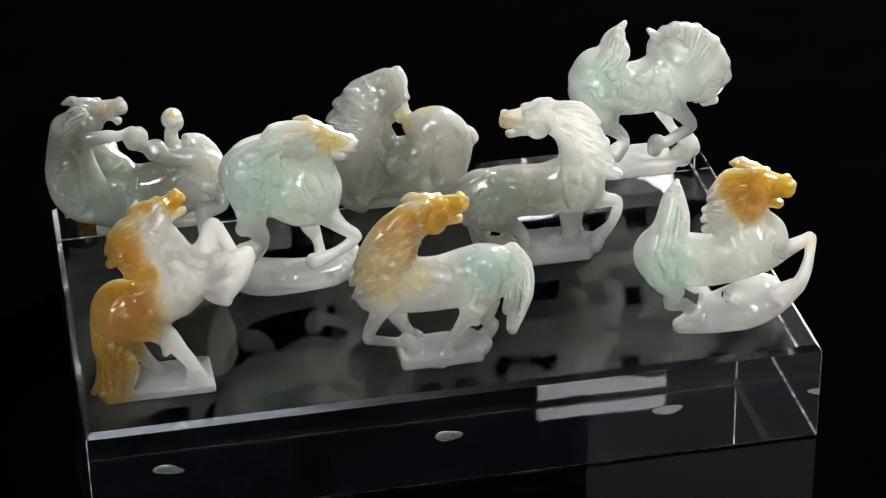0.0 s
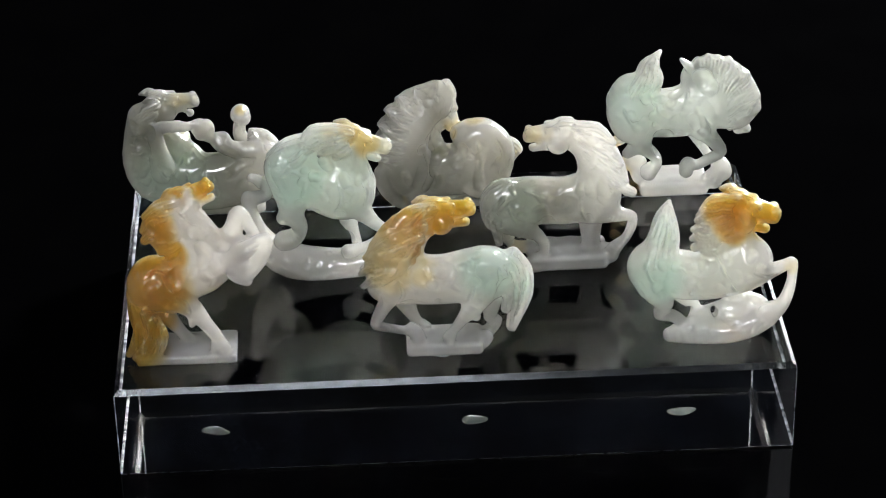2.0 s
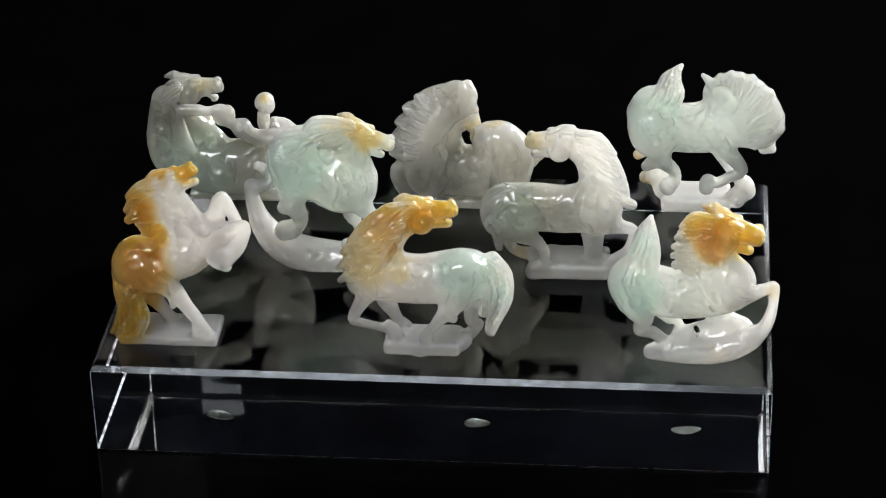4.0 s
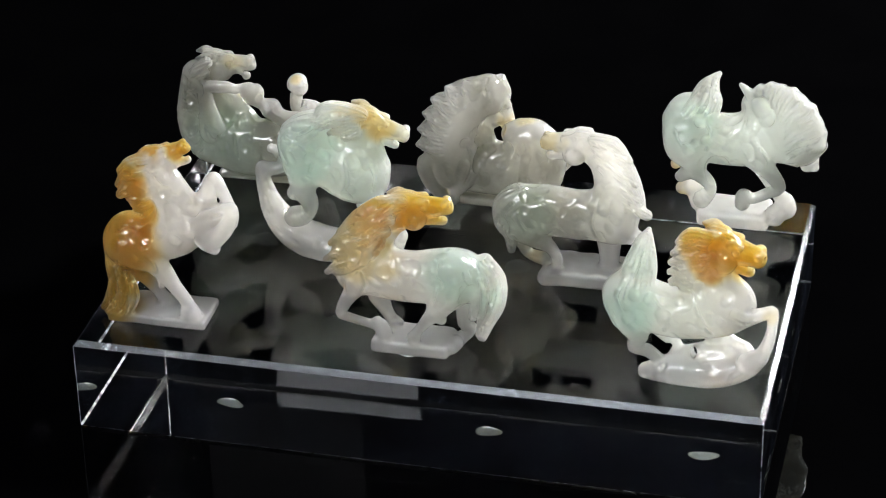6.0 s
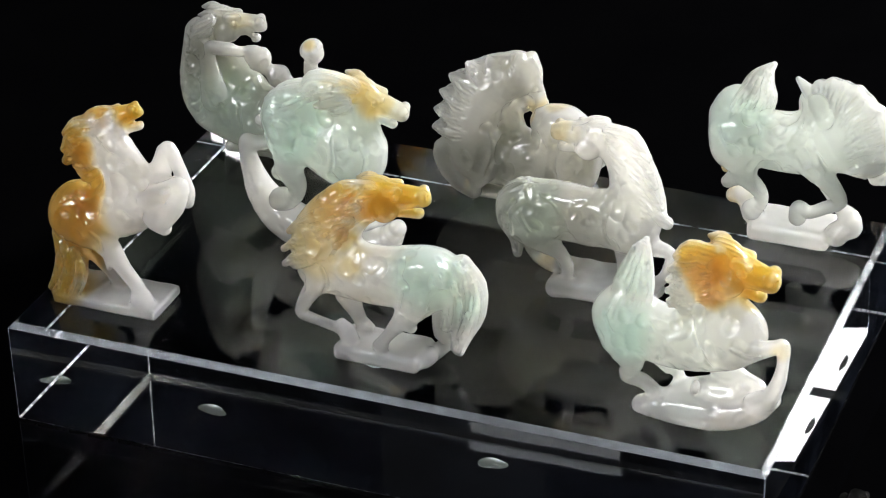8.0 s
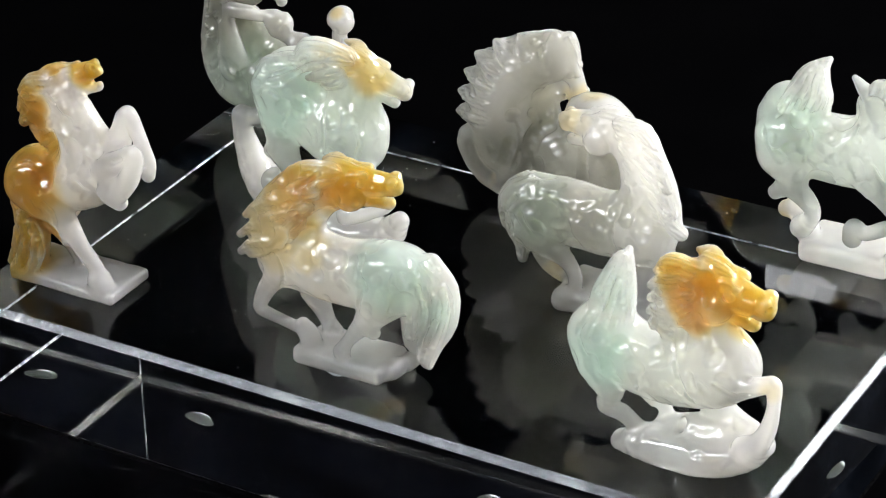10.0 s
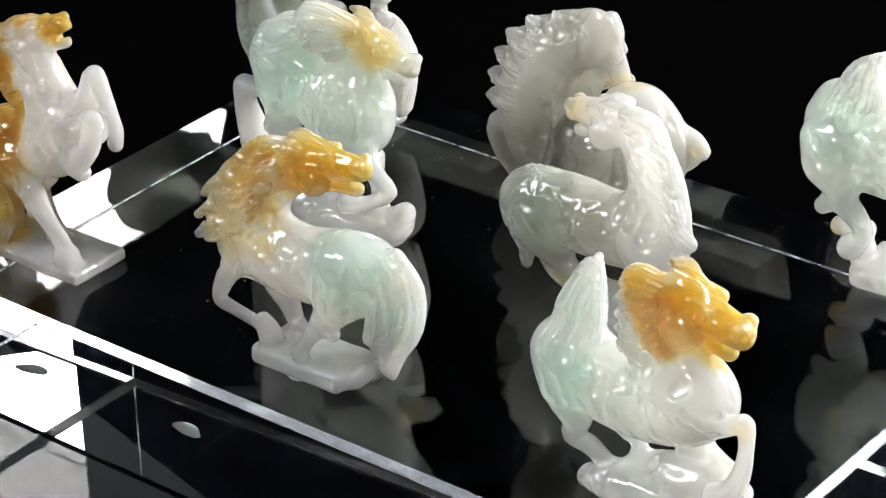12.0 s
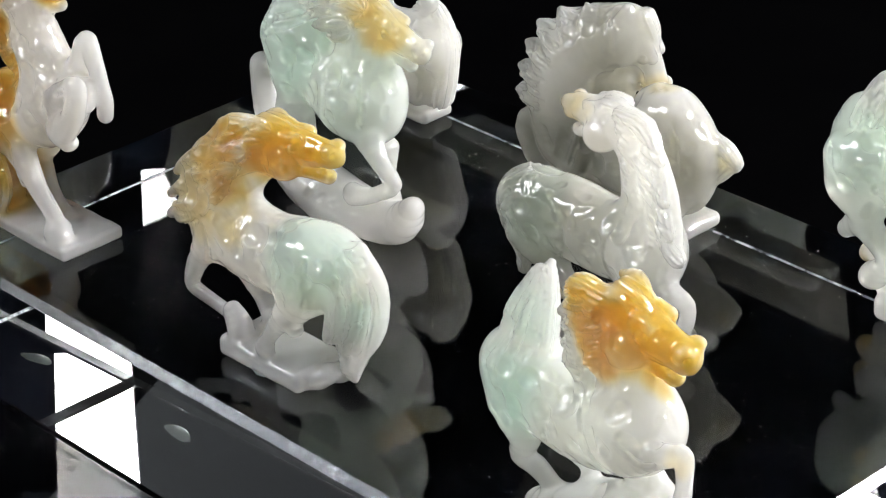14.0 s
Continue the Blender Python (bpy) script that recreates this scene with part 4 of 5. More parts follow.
def carve_rolling_horse():
    c = Carving((-33, -12, -1), (28, 13, 52))
    c.limb([(-21.8, 0, 17.5, 8), (-13.4, 0, 14, 10.1), (-2.4, 0, 12.7, 10.5), (7.8, 0, 13.8, 10), (15.9, 0, 16, 8.4)], 3, flat=0.85)
    c.limb([(-23.1, 0, 38.8, 5.6), (-25.6, 0, 31, 4.8), (-25.5, 0, 22, 6), (-20.4, 0, 14, 7.6)], 3, flat=0.85)
    c.limb([(-19.7, 0, 29.9, 5.2), (-19.9, 0, 20.8, 6.4)], 3, flat=0.85)
    c.limb([(-18.4, 3, 30.1, 5.6), (-13.5, 3, 25.5, 5.6), (-8.9, 2, 21.5, 6)], 2, flat=0.85)
    c.head((-18.6, 1.5, 42.8), (-3.4, 5.5, 42.9), (0, 0, 1), 0.98)
    c.limb([(-18, -4, 45.9, 1.8), (-22.2, -4, 43.3, 1.8), (-24.7, -3, 40.1, 1.2)], 0.55, ribs=5)
    c.limb([(-19.6, 4, 41.9, 1.8), (-23.8, 4, 39.2, 1.6), (-25.8, 3, 37.1, 0.8)], 0.6, flat=1.2)
    c.limb([(-19.1, -4, 42.2, 1.8), (-23.2, -4, 39.5, 1.8), (-25.8, -3, 36.4, 1.2)], 0.55, ribs=5)
    c.limb([(-20.7, 4, 38.1, 1.8), (-24.9, 4, 35.5, 1.6), (-26.9, 3, 33.3, 0.8)], 0.6, flat=1.2)
    c.limb([(-20, -4, 38.4, 1.8), (-24.1, -4, 35.8, 1.8), (-26.7, -3, 32.6, 1.2)], 0.55, ribs=5)
    c.limb([(-21.5, 4, 34.3, 1.8), (-25.7, 4, 31.7, 1.6), (-27.8, 3, 29.5, 0.8)], 0.6, flat=1.2)
    c.limb([(-20.5, -4, 34.6, 1.8), (-24.7, -4, 32, 1.8), (-27.2, -3, 28.8, 1.2)], 0.55, ribs=5)
    c.limb([(-22.1, 4, 30.5, 1.8), (-26.3, 4, 27.8, 1.6), (-28.4, 3, 25.7, 0.8)], 0.6, flat=1.2)
    c.limb([(-20.5, -4, 30.8, 1.8), (-24.7, -4, 28.2, 1.8), (-27.2, -3, 25, 1.2)], 0.55, ribs=5)
    c.limb([(-22.1, 4, 26.7, 1.8), (-26.3, 4, 24, 1.6), (-28.4, 3, 21.8, 0.8)], 0.6, flat=1.2)
    c.limb([(-20.2, -4, 27, 1.8), (-24.4, -4, 24.4, 1.8), (-26.9, -3, 21.1, 1.2)], 0.55, ribs=5)
    c.limb([(-21.7, 4, 22.8, 1.8), (-26, 4, 20.1, 1.6), (-28, 3, 17.9, 0.8)], 0.6, flat=1.2)
    c.limb([(-19.6, -4, 23.2, 1.8), (-23.8, -4, 20.5, 1.8), (-26.4, -3, 17.3, 1.2)], 0.55, ribs=5)
    c.limb([(-21.2, 4, 19, 1.8), (-25.4, 4, 16.3, 1.6), (-27.5, 3, 14.1, 0.8)], 0.6, flat=1.2)
    c.limb([(-18.9, -4, 19.3, 1.8), (-23.1, -4, 16.7, 1.8), (-25.6, -3, 13.4, 1.2)], 0.55, ribs=5)
    c.limb([(-20.4, 4, 15.1, 1.8), (-24.7, 4, 12.4, 1.6), (-26.7, 3, 10.2, 0.8)], 0.6, flat=1.2)
    c.limb([(-17.9, -4, 15.5, 1.8), (-22.1, -4, 12.8, 1.8), (-24.7, -3, 9.5, 1.2)], 0.55, ribs=5)
    c.limb([(-19.5, 4, 11.2, 1.8), (-23.8, 4, 8.4, 1.6), (-25.8, 3, 6.2, 0.8)], 0.6, flat=1.2)
    c.limb([(-16.9, -6, 20.6, 4.8), (-18.3, -6, 29.6, 3.2), (-18.2, -6, 37, 2.4), (-13.1, -6, 38, 2.2), (-8.3, -5, 37.7, 2)], 1.1, flat=0.85)
    c.limb([(-7.9, -5, 37.7, 1.8), (-5.1, -5, 37.9, 2), (-2.4, -4, 35.6, 4.2)], 0.9, flat=0.85)
    c.limb([(-1.8, -4, 34.9, 3.8), (-0.4, -4, 32.7, 2.2)], 0.8, flat=0.85)
    c.limb([(-0, -4, 32.5, 1.8), (3.5, -3, 30.1, 3.8)], 0.8, flat=0.85)
    c.limb([(3.9, -3, 29.7, 3.4), (6, -3, 27.6, 2.4)], 0.8, flat=1.2)
    c.limb([(5.2, -3, 27.6, 2.6), (10.7, -3, 25.8, 3.6), (16.2, -3, 24, 5.6), (19.3, -2, 20.5, 6.8)], 1.5, flat=0.85)
    c.limb([(-12.3, 5, 22.7, 3.6), (-11.7, 6, 27.1, 3), (-10.5, 6, 27.6, 3)], 1.2, flat=1.2)
    c.limb([(10.6, 7, 35.2, 3.6), (11.1, 7, 34.1, 3.2)], 0.7, flat=1.2)
    c.limb([(9.9, 7, 30.5, 2.2), (10.3, 7, 26.4, 2.6), (13.9, 5, 23.6, 3.2), (19, 3, 20.8, 5.2)], 1.2, flat=0.85)
    c.limb([(14.5, 2, 29.4, 2.4), (18.8, 2, 28.5, 2.4), (21.8, 1, 23.4, 3.2), (22.4, 0, 16, 3.6), (20.6, 0, 9.1, 3.6)], 1.5, ribs=6)
    c.limb([(18.1, -3, 15.3, 5.2), (17.6, -4, 10.2, 3.6)], 1.5, flat=0.85)
    c.slab((-17, -3, 0.3), (18, 7, 3.5), 1.5, 1.5)
    c.tint("russet", (10.9, 4, 39.6), 3.8, 0.6)
    c.tint("russet", (-5, 0, 47.5), 4.3, 0.4)
    c.tint("russet", (-9.3, 0, 45.4), 5.1, 0.25)
    c.tint("russet", (-11.1, 6, 27.6), 4.4, 0.35)
    c.tint("grey", (-4.4, 0, 11.6), 30.2, 1)
    c.tint("grey", (-23.6, 0, 25.4), 24, 1)
    c.tint("grey", (-14.7, 2, 42.2), 15.9, 0.8)
    c.tint("grey", (1.2, -4, 32.9), 11.9, 0.6)
    c.tint("green", (-13.8, -5, 14.4), 18, 0.4)
    c.comb([(-19.9, 42.4), (-21.4, 34.7), (-22.1, 25.8), (-19.7, 16.7)], [(-27.1, 38.1), (-28.7, 30.3), (-27.9, 20.2), (-23.1, 11)], 10, 0.15)
    c.comb([(17.1, 32.1), (19.9, 29.4), (20.6, 23.8)], [(22.2, 15.9), (23.7, 13.6), (19.9, 9)], 5, 0.08)
    c.etch([(4.4, 20), (9.9, 21.7), (15.4, 25.3)], 0.65, 0.45)
    c.etch([(-9, 20.6), (-7.2, 12)], 0.65, 0.45)
    c.etch([(-1.8, 24.4), (-4.3, 16)], 0.65, 0.45)
    c.etch([(-18.7, 24.5), (-15.1, 18.8), (-9.8, 24.4)], 0.65, 0.45)
    c.etch([(-14, 21.1), (-13.4, 14.7)], 0.65, 0.45)
    c.etch([(0.8, 18.7), (1.4, 10.8)], 0.65, 0.45)
    c.etch([(-18, 24.4), (-15.7, 22.8), (-13.4, 21.9)], 2.4, 0.36)
    c.etch([(-8.8, 26.1), (-7.9, 23.6)], 2.4, 0.36)
    c.etch([(-5.3, 20.7), (-4.4, 15.7)], 2.4, 0.36)
    c.etch([(-1, 19.3), (-0.2, 13.9)], 2.4, 0.36)
    c.etch([(5.5, 18.1), (8.9, 21.7), (13.3, 23.5)], 2.4, 0.36)
    c.etch([(-13.3, 18.3), (-12.4, 13.3)], 2.4, 0.36)
    c.etch([(3, 23.8), (6.1, 25.3)], 2.4, 0.36)
    c.etch([(8.4, 13.6), (11.6, 17)], 2.4, 0.36)
    return c


def carve_prancing_horse():
    c = Carving((-28, -14, -1), (27, 14, 60))
    c.limb([(-8.8, 0, 40.5, 9.5), (-0.9, 0, 36.1, 10.3), (6.6, 0, 32.4, 11), (9.8, 0, 30.2, 8.8)], 3, flat=0.85)
    c.limb([(-9.4, -4, 42.2, 7.9), (-9.7, -4, 35.7, 6.4)], 3, flat=0.85)
    c.limb([(-9.2, 4, 39, 8.4)], 3, flat=0.85)
    c.limb([(8.2, -4, 33.5, 8)], 3, flat=0.85)
    c.limb([(10, 0, 35.6, 8), (9.7, 0, 43.1, 6.4), (8.5, 0, 48.9, 5.3)], 4, flat=0.85)
    c.head((9.6, 2, 50.2), (25, 4.6, 44.6), (0.3, 0, 1), 0.98)
    c.limb([(9.8, -2, 54.2, 2.6), (4.6, -2, 55.5, 2.4), (-1.1, -2, 54.7, 2.7), (-4.3, -2, 50.9, 2)], 0.55, ribs=5)
    c.limb([(8.6, -3.4, 53.4, 2), (4, -4.6, 53, 2), (-0.8, -4.8, 51.2, 1.8), (-4.4, -4.4, 48.4, 1)], 0.55, ribs=5)
    c.limb([(8.8, -4.6, 51, 1.9), (5, -5.6, 50, 1.8), (0.6, -5.6, 48.2, 1)], 0.55, ribs=5)
    c.limb([(9.4, -4.8, 48.8, 1.8), (6.4, -5.4, 47.4, 1.5), (4, -5.4, 46, 0.8)], 0.55, ribs=5)
    c.limb([(6.7, 1, 51.8, 2.6), (-1.8, 0, 50.7, 3), (-9.4, 0, 48.6, 3.4), (-14.9, 0, 45.2, 2.5)], 0.55, ribs=5)
    c.limb([(2.2, -3, 51.2, 1.9), (-5.4, -3, 50.6, 2.1), (-11.9, -4, 49.5, 1.7), (-15.3, -4, 46.9, 1.2)], 0.55, ribs=5)
    c.cut([(1.6, -3, 50.5, 0.8)], 0.4, flat=2)
    c.limb([(-14.6, 4, 34.7, 3.4), (-18.6, 5, 32.7, 2.5), (-21.5, 5, 34.4, 1.7), (-22.9, 5, 34.9, 1.5)], 1.3, flat=1.2)
    c.limb([(-17.6, 2, 33, 2.3), (-18.3, 0, 31, 2.1), (-22.6, -1, 30.3, 2.3), (-24.4, -1, 29.9, 2.1)], 1.2, flat=1.2)
    c.limb([(-24.2, -2, 31.3, 2.1), (-23.4, -2, 24.3, 2.7), (-20.6, -1, 14.5, 4.2), (-14.3, 0, 6.8, 5.6), (-3.8, 0, 3.1, 6), (7.8, 0, 2.6, 5.4), (17.2, 0, 4.3, 4.6), (21.6, 0, 9.2, 2.7)], 1.4, flat=1.2)
    c.limb([(-9.5, -4, 32.5, 5.7), (-9.8, -4, 26.6, 4.2), (-12.5, -5, 24.6, 2.5)], 1.6, flat=0.85)
    c.limb([(-10.1, -5, 25.9, 3.4), (-7.6, -5, 22.4, 2.9), (-7.4, -5, 18.9, 2.5), (-10.2, -5, 16.3, 3.3), (-12.9, -5, 15.6, 3.3)], 1.4, flat=1.2)
    c.limb([(12.7, -4, 26.9, 4.2), (17.9, -5, 21.3, 2.3), (22, -5, 17.4, 2.1), (17.1, -5, 13.4, 1.7), (12.2, -5, 11.2, 2.1), (8.8, -5, 10.4, 2.7)], 1.2, flat=0.85)
    c.limb([(9.2, 4, 18.1, 3.1), (11.2, 3, 13.1, 1.7), (12.1, 3, 7.5, 1.9)], 1.2, flat=1.2)
    c.level(0.3)
    c.tint("russet", (10, 1, 53.9), 7.5, 0.65)
    c.tint("russet", (16.1, 1, 50), 7.5, 0.6)
    c.tint("russet", (22.5, 2, 45.6), 5.7, 0.3)
    c.tint("russet", (4.4, 0, 53.8), 6.4, 0.45)
    c.tint("deep", (13.6, -2, 55.4), 4.1, 0.25)
    c.tint("green", (-7.7, -4, 40), 15.1)
    c.tint("green", (5.3, -3, 32.9), 13.3, 0.6)
    c.tint("white", (14.6, -4, 26.9), 11.4, 0.5)
    c.tint("grey", (-18.1, 3, 32), 7.6, 0.7)
    c.tint("grey", (-11.4, -5, 18.9), 7.6, 0.6)
    c.comb([(9.7, 56.3), (9, 52.1), (9.4, 46.8)], [(-4, 53.3), (-3.5, 48.5), (2, 46.6)], 5, 0.08)
    c.comb([(6.2, 55.9), (2.3, 52.3)], [(-14.4, 48.2), (-14.6, 44.8)], 5, 0.08)
    c.etch([(-13.1, 42.2), (-9.2, 45), (-4.6, 41.1), (-5.9, 34.2)], 0.65, 0.45)
    c.etch([(5.7, 41), (7.4, 34.6), (5.2, 27.6)], 0.65, 0.45)
    c.etch([(-1.6, 42.7), (1, 37.3)], 0.65, 0.45)
    c.etch([(13.3, 40.9), (15.9, 34.5), (14.8, 29.1)], 0.65, 0.45)
    c.etch([(-16.7, 47.6), (-15.9, 41.2), (-13.5, 36.9)], 0.65, 0.45)
    c.etch([(-2, 42.1), (-0, 40.4)], 2.4, 0.36)
    c.etch([(-11.4, 50.3), (-6.3, 52.6), (-2.8, 58.2)], 2.4, 0.36)
    c.etch([(-5.9, 38.8), (-3.5, 42.2)], 2.4, 0.36)
    c.etch([(9.5, 38.2), (11.7, 36)], 2.4, 0.36)
    c.etch([(5.6, 25.5), (6.2, 29.2)], 2.4, 0.36)
    c.etch([(2.9, 37.8), (3.6, 32.4)], 2.4, 0.36)
    c.etch([(-12.9, 42.2), (-10.9, 37.9)], 2.4, 0.36)
    c.etch([(13.2, 35.6), (11.2, 31.3)], 2.4, 0.36)
    c.etch([(-8.1, 32.5), (-5.9, 31)], 2.4, 0.36)
    # light reaching the base and foreleg from beneath, put into their colour
    c.tint("white", (4, 0, 2.6), 23.2, 0.7)
    c.tint("white", (16.2, -4, 18.1), 11.5, 0.7)
    c.tint("green", (5.3, 0, 37.8), 30.4, 0.55)
    c.etch([(1.4, 46.4), (4.1, 43.8)], 2.4, 0.36)
    c.etch([(7.8, 42.1), (10, 39.9)], 2.4, 0.36)
    c.etch([(-0, 35.7), (1.7, 32.5)], 2.4, 0.36)
    c.etch([(9.3, 32.4), (8.2, 28.7)], 2.4, 0.36)
    c.etch([(-4.3, 45.4), (-3.1, 42.2)], 2.4, 0.36)
    return c


def carve_resting_horse():
    c = Carving((-33, -15, -1), (29, 13, 54))
    c.limb([(-13.5, 0, 13.8, 9.2), (-3.9, 0, 13.7, 9.6), (5.1, 0, 14.1, 9.6), (12.2, 0, 17.7, 10)], 3, flat=0.85)
    c.limb([(10.7, -1, 24.5, 9.2), (13.8, -1, 20.9, 9.2), (13.2, -1, 13.7, 8.8)], 2, flat=0.85)
    c.limb([(-16.8, -3, 15, 8.4), (-16, -3, 25.1, 8.4), (-15, -1, 32.4, 7.2), (-12.4, 1.5, 39.4, 5.4)], 4, flat=0.85)
    c.limb([(-13, -1, 36.7, 5.2), (-8.6, 2.4, 41, 4.4)], 2, flat=0.85)
    c.head((-3.4, 2.6, 42.6), (2.4, 6, 26.8), (0.9, 0.35, 0.35), 1.02, False, 0.2)
    c.limb([(-3.6, 0, 44.6, 2), (-3, 1, 47.2, 0.9)], 0.5)
    c.limb([(-0.4, 3.4, 44.6, 1.8), (0.2, 4, 46.6, 0.8)], 0.5)
    c.cut([(-4.6, -6, 32.4, 0.8), (-4.4, 0, 31.4, 0.7)], 0.4)
    c.limb([(-9.4, 2, 29.2, 5), (-7, 1, 23.4, 5.2)], 2, flat=0.85)
    c.limb([(3.5, 0, 27.7, 3.2), (6.3, 0, 29.9, 2.8)], 1.5, flat=1.2)
    c.limb([(19.5, 2, 23, 2.2), (22.6, 3.5, 20.6, 2.4), (24.4, 4.5, 18, 1.8)], 0.7, ribs=5)
    c.limb([(24, 4.5, 18.6, 2.0), (20.6, 3, 15.4, 2.4), (16.4, 0, 14, 2.2)], 0.7, ribs=5)
    def crest(s, z, radius, off=0.0):
        """A place in the slanting plane of the bent neck."""
        return (-9 + 0.92 * s + 0.39 * off, -1 + 0.39 * s - 0.92 * off, z, radius)
    c.limb([crest(-7, 16, 8), crest(-8.5, 24, 8.6), crest(-7.4, 31.4, 8.6), crest(-3, 37.4, 8), crest(4, 41, 6.4)], 3)
    for s, z, ds, dz in ((-17.6, 25, -0.98, 0.1), (-17, 30.4, -0.95, 0.3), (-15.2, 35.8, -0.88, 0.5), (-12.4, 40.6, -0.75, 0.66), (-7.8, 43.8, -0.55, 0.84), (-2, 45.2, -0.3, 0.95), (4, 45, -0.05, 1.0)):
        for off, out, sweep in ((4.0, -0.8, 0.9), (-4.0, -1.0, 0.9), (1.0, 0.7, 0.4)):
            c.limb([crest(s - 4.5 * ds, z - 4.5 * dz, 2.4, off), crest(s + (out - 1.6) * ds, z + (out - 1.6) * dz, 2.3, off * 0.9), crest(s + (out + 1.1) * ds - sweep * dz, z + (out + 1.1) * dz + sweep * ds, 0.9, off * 0.7)], 0.8, ribs=4)
    c.limb([(-18, -6, 20, 4), (-24.2, -8.6, 17.8, 3), (-23.4, -9, 12.5, 2.7), (-19.6, -8.6, 7, 2.5), (-15, -8, 4.4, 2.4)], 1.0)
    c.limb([(-10, -6, 21, 4.4), (-9.3, -8, 16.5, 3.6), (-11.4, -8, 11.3, 3), (-14.2, -8, 7.4, 2.2)], 1.3, flat=0.85)
    c.limb([(8.1, -6, 9.6, 4), (14.1, -6, 8.4, 4), (17.1, -5, 11.3, 3.2)], 1.3, flat=0.85)
    c.slab((-16, -5, 0.3), (19, 7, 4), 1.6, 1.5)
    c.tint("russet", (5.3, 4, 28.7), 6, 0.5)
    c.tint("russet", (1.6, 4, 29), 5, 0.35)
    c.tint("russet", (9, 0, 33), 5, 0.4)
    c.tint("russet", (23, 4, 19), 4, 0.25)
    c.tint("russet", (-17, -8, 6), 3, 0.4)
    c.tint("russet", (0.8, -2, 29), 2.8, 0.5)
    c.tint("grey", (-10, 0, 11), 24.1, 0.9)
    c.tint("grey", (2.1, 0, 10.9), 22.1, 0.85)
    c.tint("grey", (-19.6, 0, 26.9), 17.9, 0.7)
    c.tint("grey", (-19.8, -5, 13.8), 18, 0.9)
    c.tint("grey", (14.2, 0, 14.3), 18, 0.65)
    c.tint("grey", (-5.5, 2, 40.3), 15.8, 0.55)
    c.tint("white", (12.3, 0, 27.8), 8, 0.3)
    c.comb([(-3, 43), (-8, 42), (-13, 37), (-15, 31), (-15, 24)], [(-4, 49.4), (-13.5, 47.6), (-20.5, 41), (-25, 33.4), (-26, 24)], 24, 0.08)
    c.etch([(9.5, 28.7), (10.6, 19.7), (8.6, 10.2)], 0.7, 0.4)
    c.etch([(-3.5, 27.7), (-5.6, 19.8), (-4.2, 11.2)], 0.65, 0.45)
    c.etch([(-9.4, 26.5), (-7.6, 18.7), (-10.1, 11.5)], 0.65, 0.45)
    c.etch([(16.2, 28.6), (18.6, 23), (17.2, 15.2)], 0.65, 0.45)
    c.etch([(-10.4, 27.5), (-5.7, 26.3)], 2.4, 0.36)
    c.etch([(-5.3, 16.7), (-4.8, 22.1), (-0, 24.7)], 2.4, 0.36)
    c.etch([(3.9, 23.1), (7.7, 22.4)], 2.4, 0.36)
    c.etch([(9.9, 9.8), (9.6, 19.7), (11.7, 26.2)], 2.4, 0.36)
    c.etch([(-12.7, 12.2), (-9.6, 21)], 2.4, 0.36)
    c.etch([(-0.8, 13), (3.2, 15.3)], 2.4, 0.36)
    c.etch([(14.2, 17.4), (17.2, 19.7)], 2.4, 0.36)
    c.etch([(-16.5, 19.9), (-14.7, 14.3)], 2.4, 0.36)
    return c


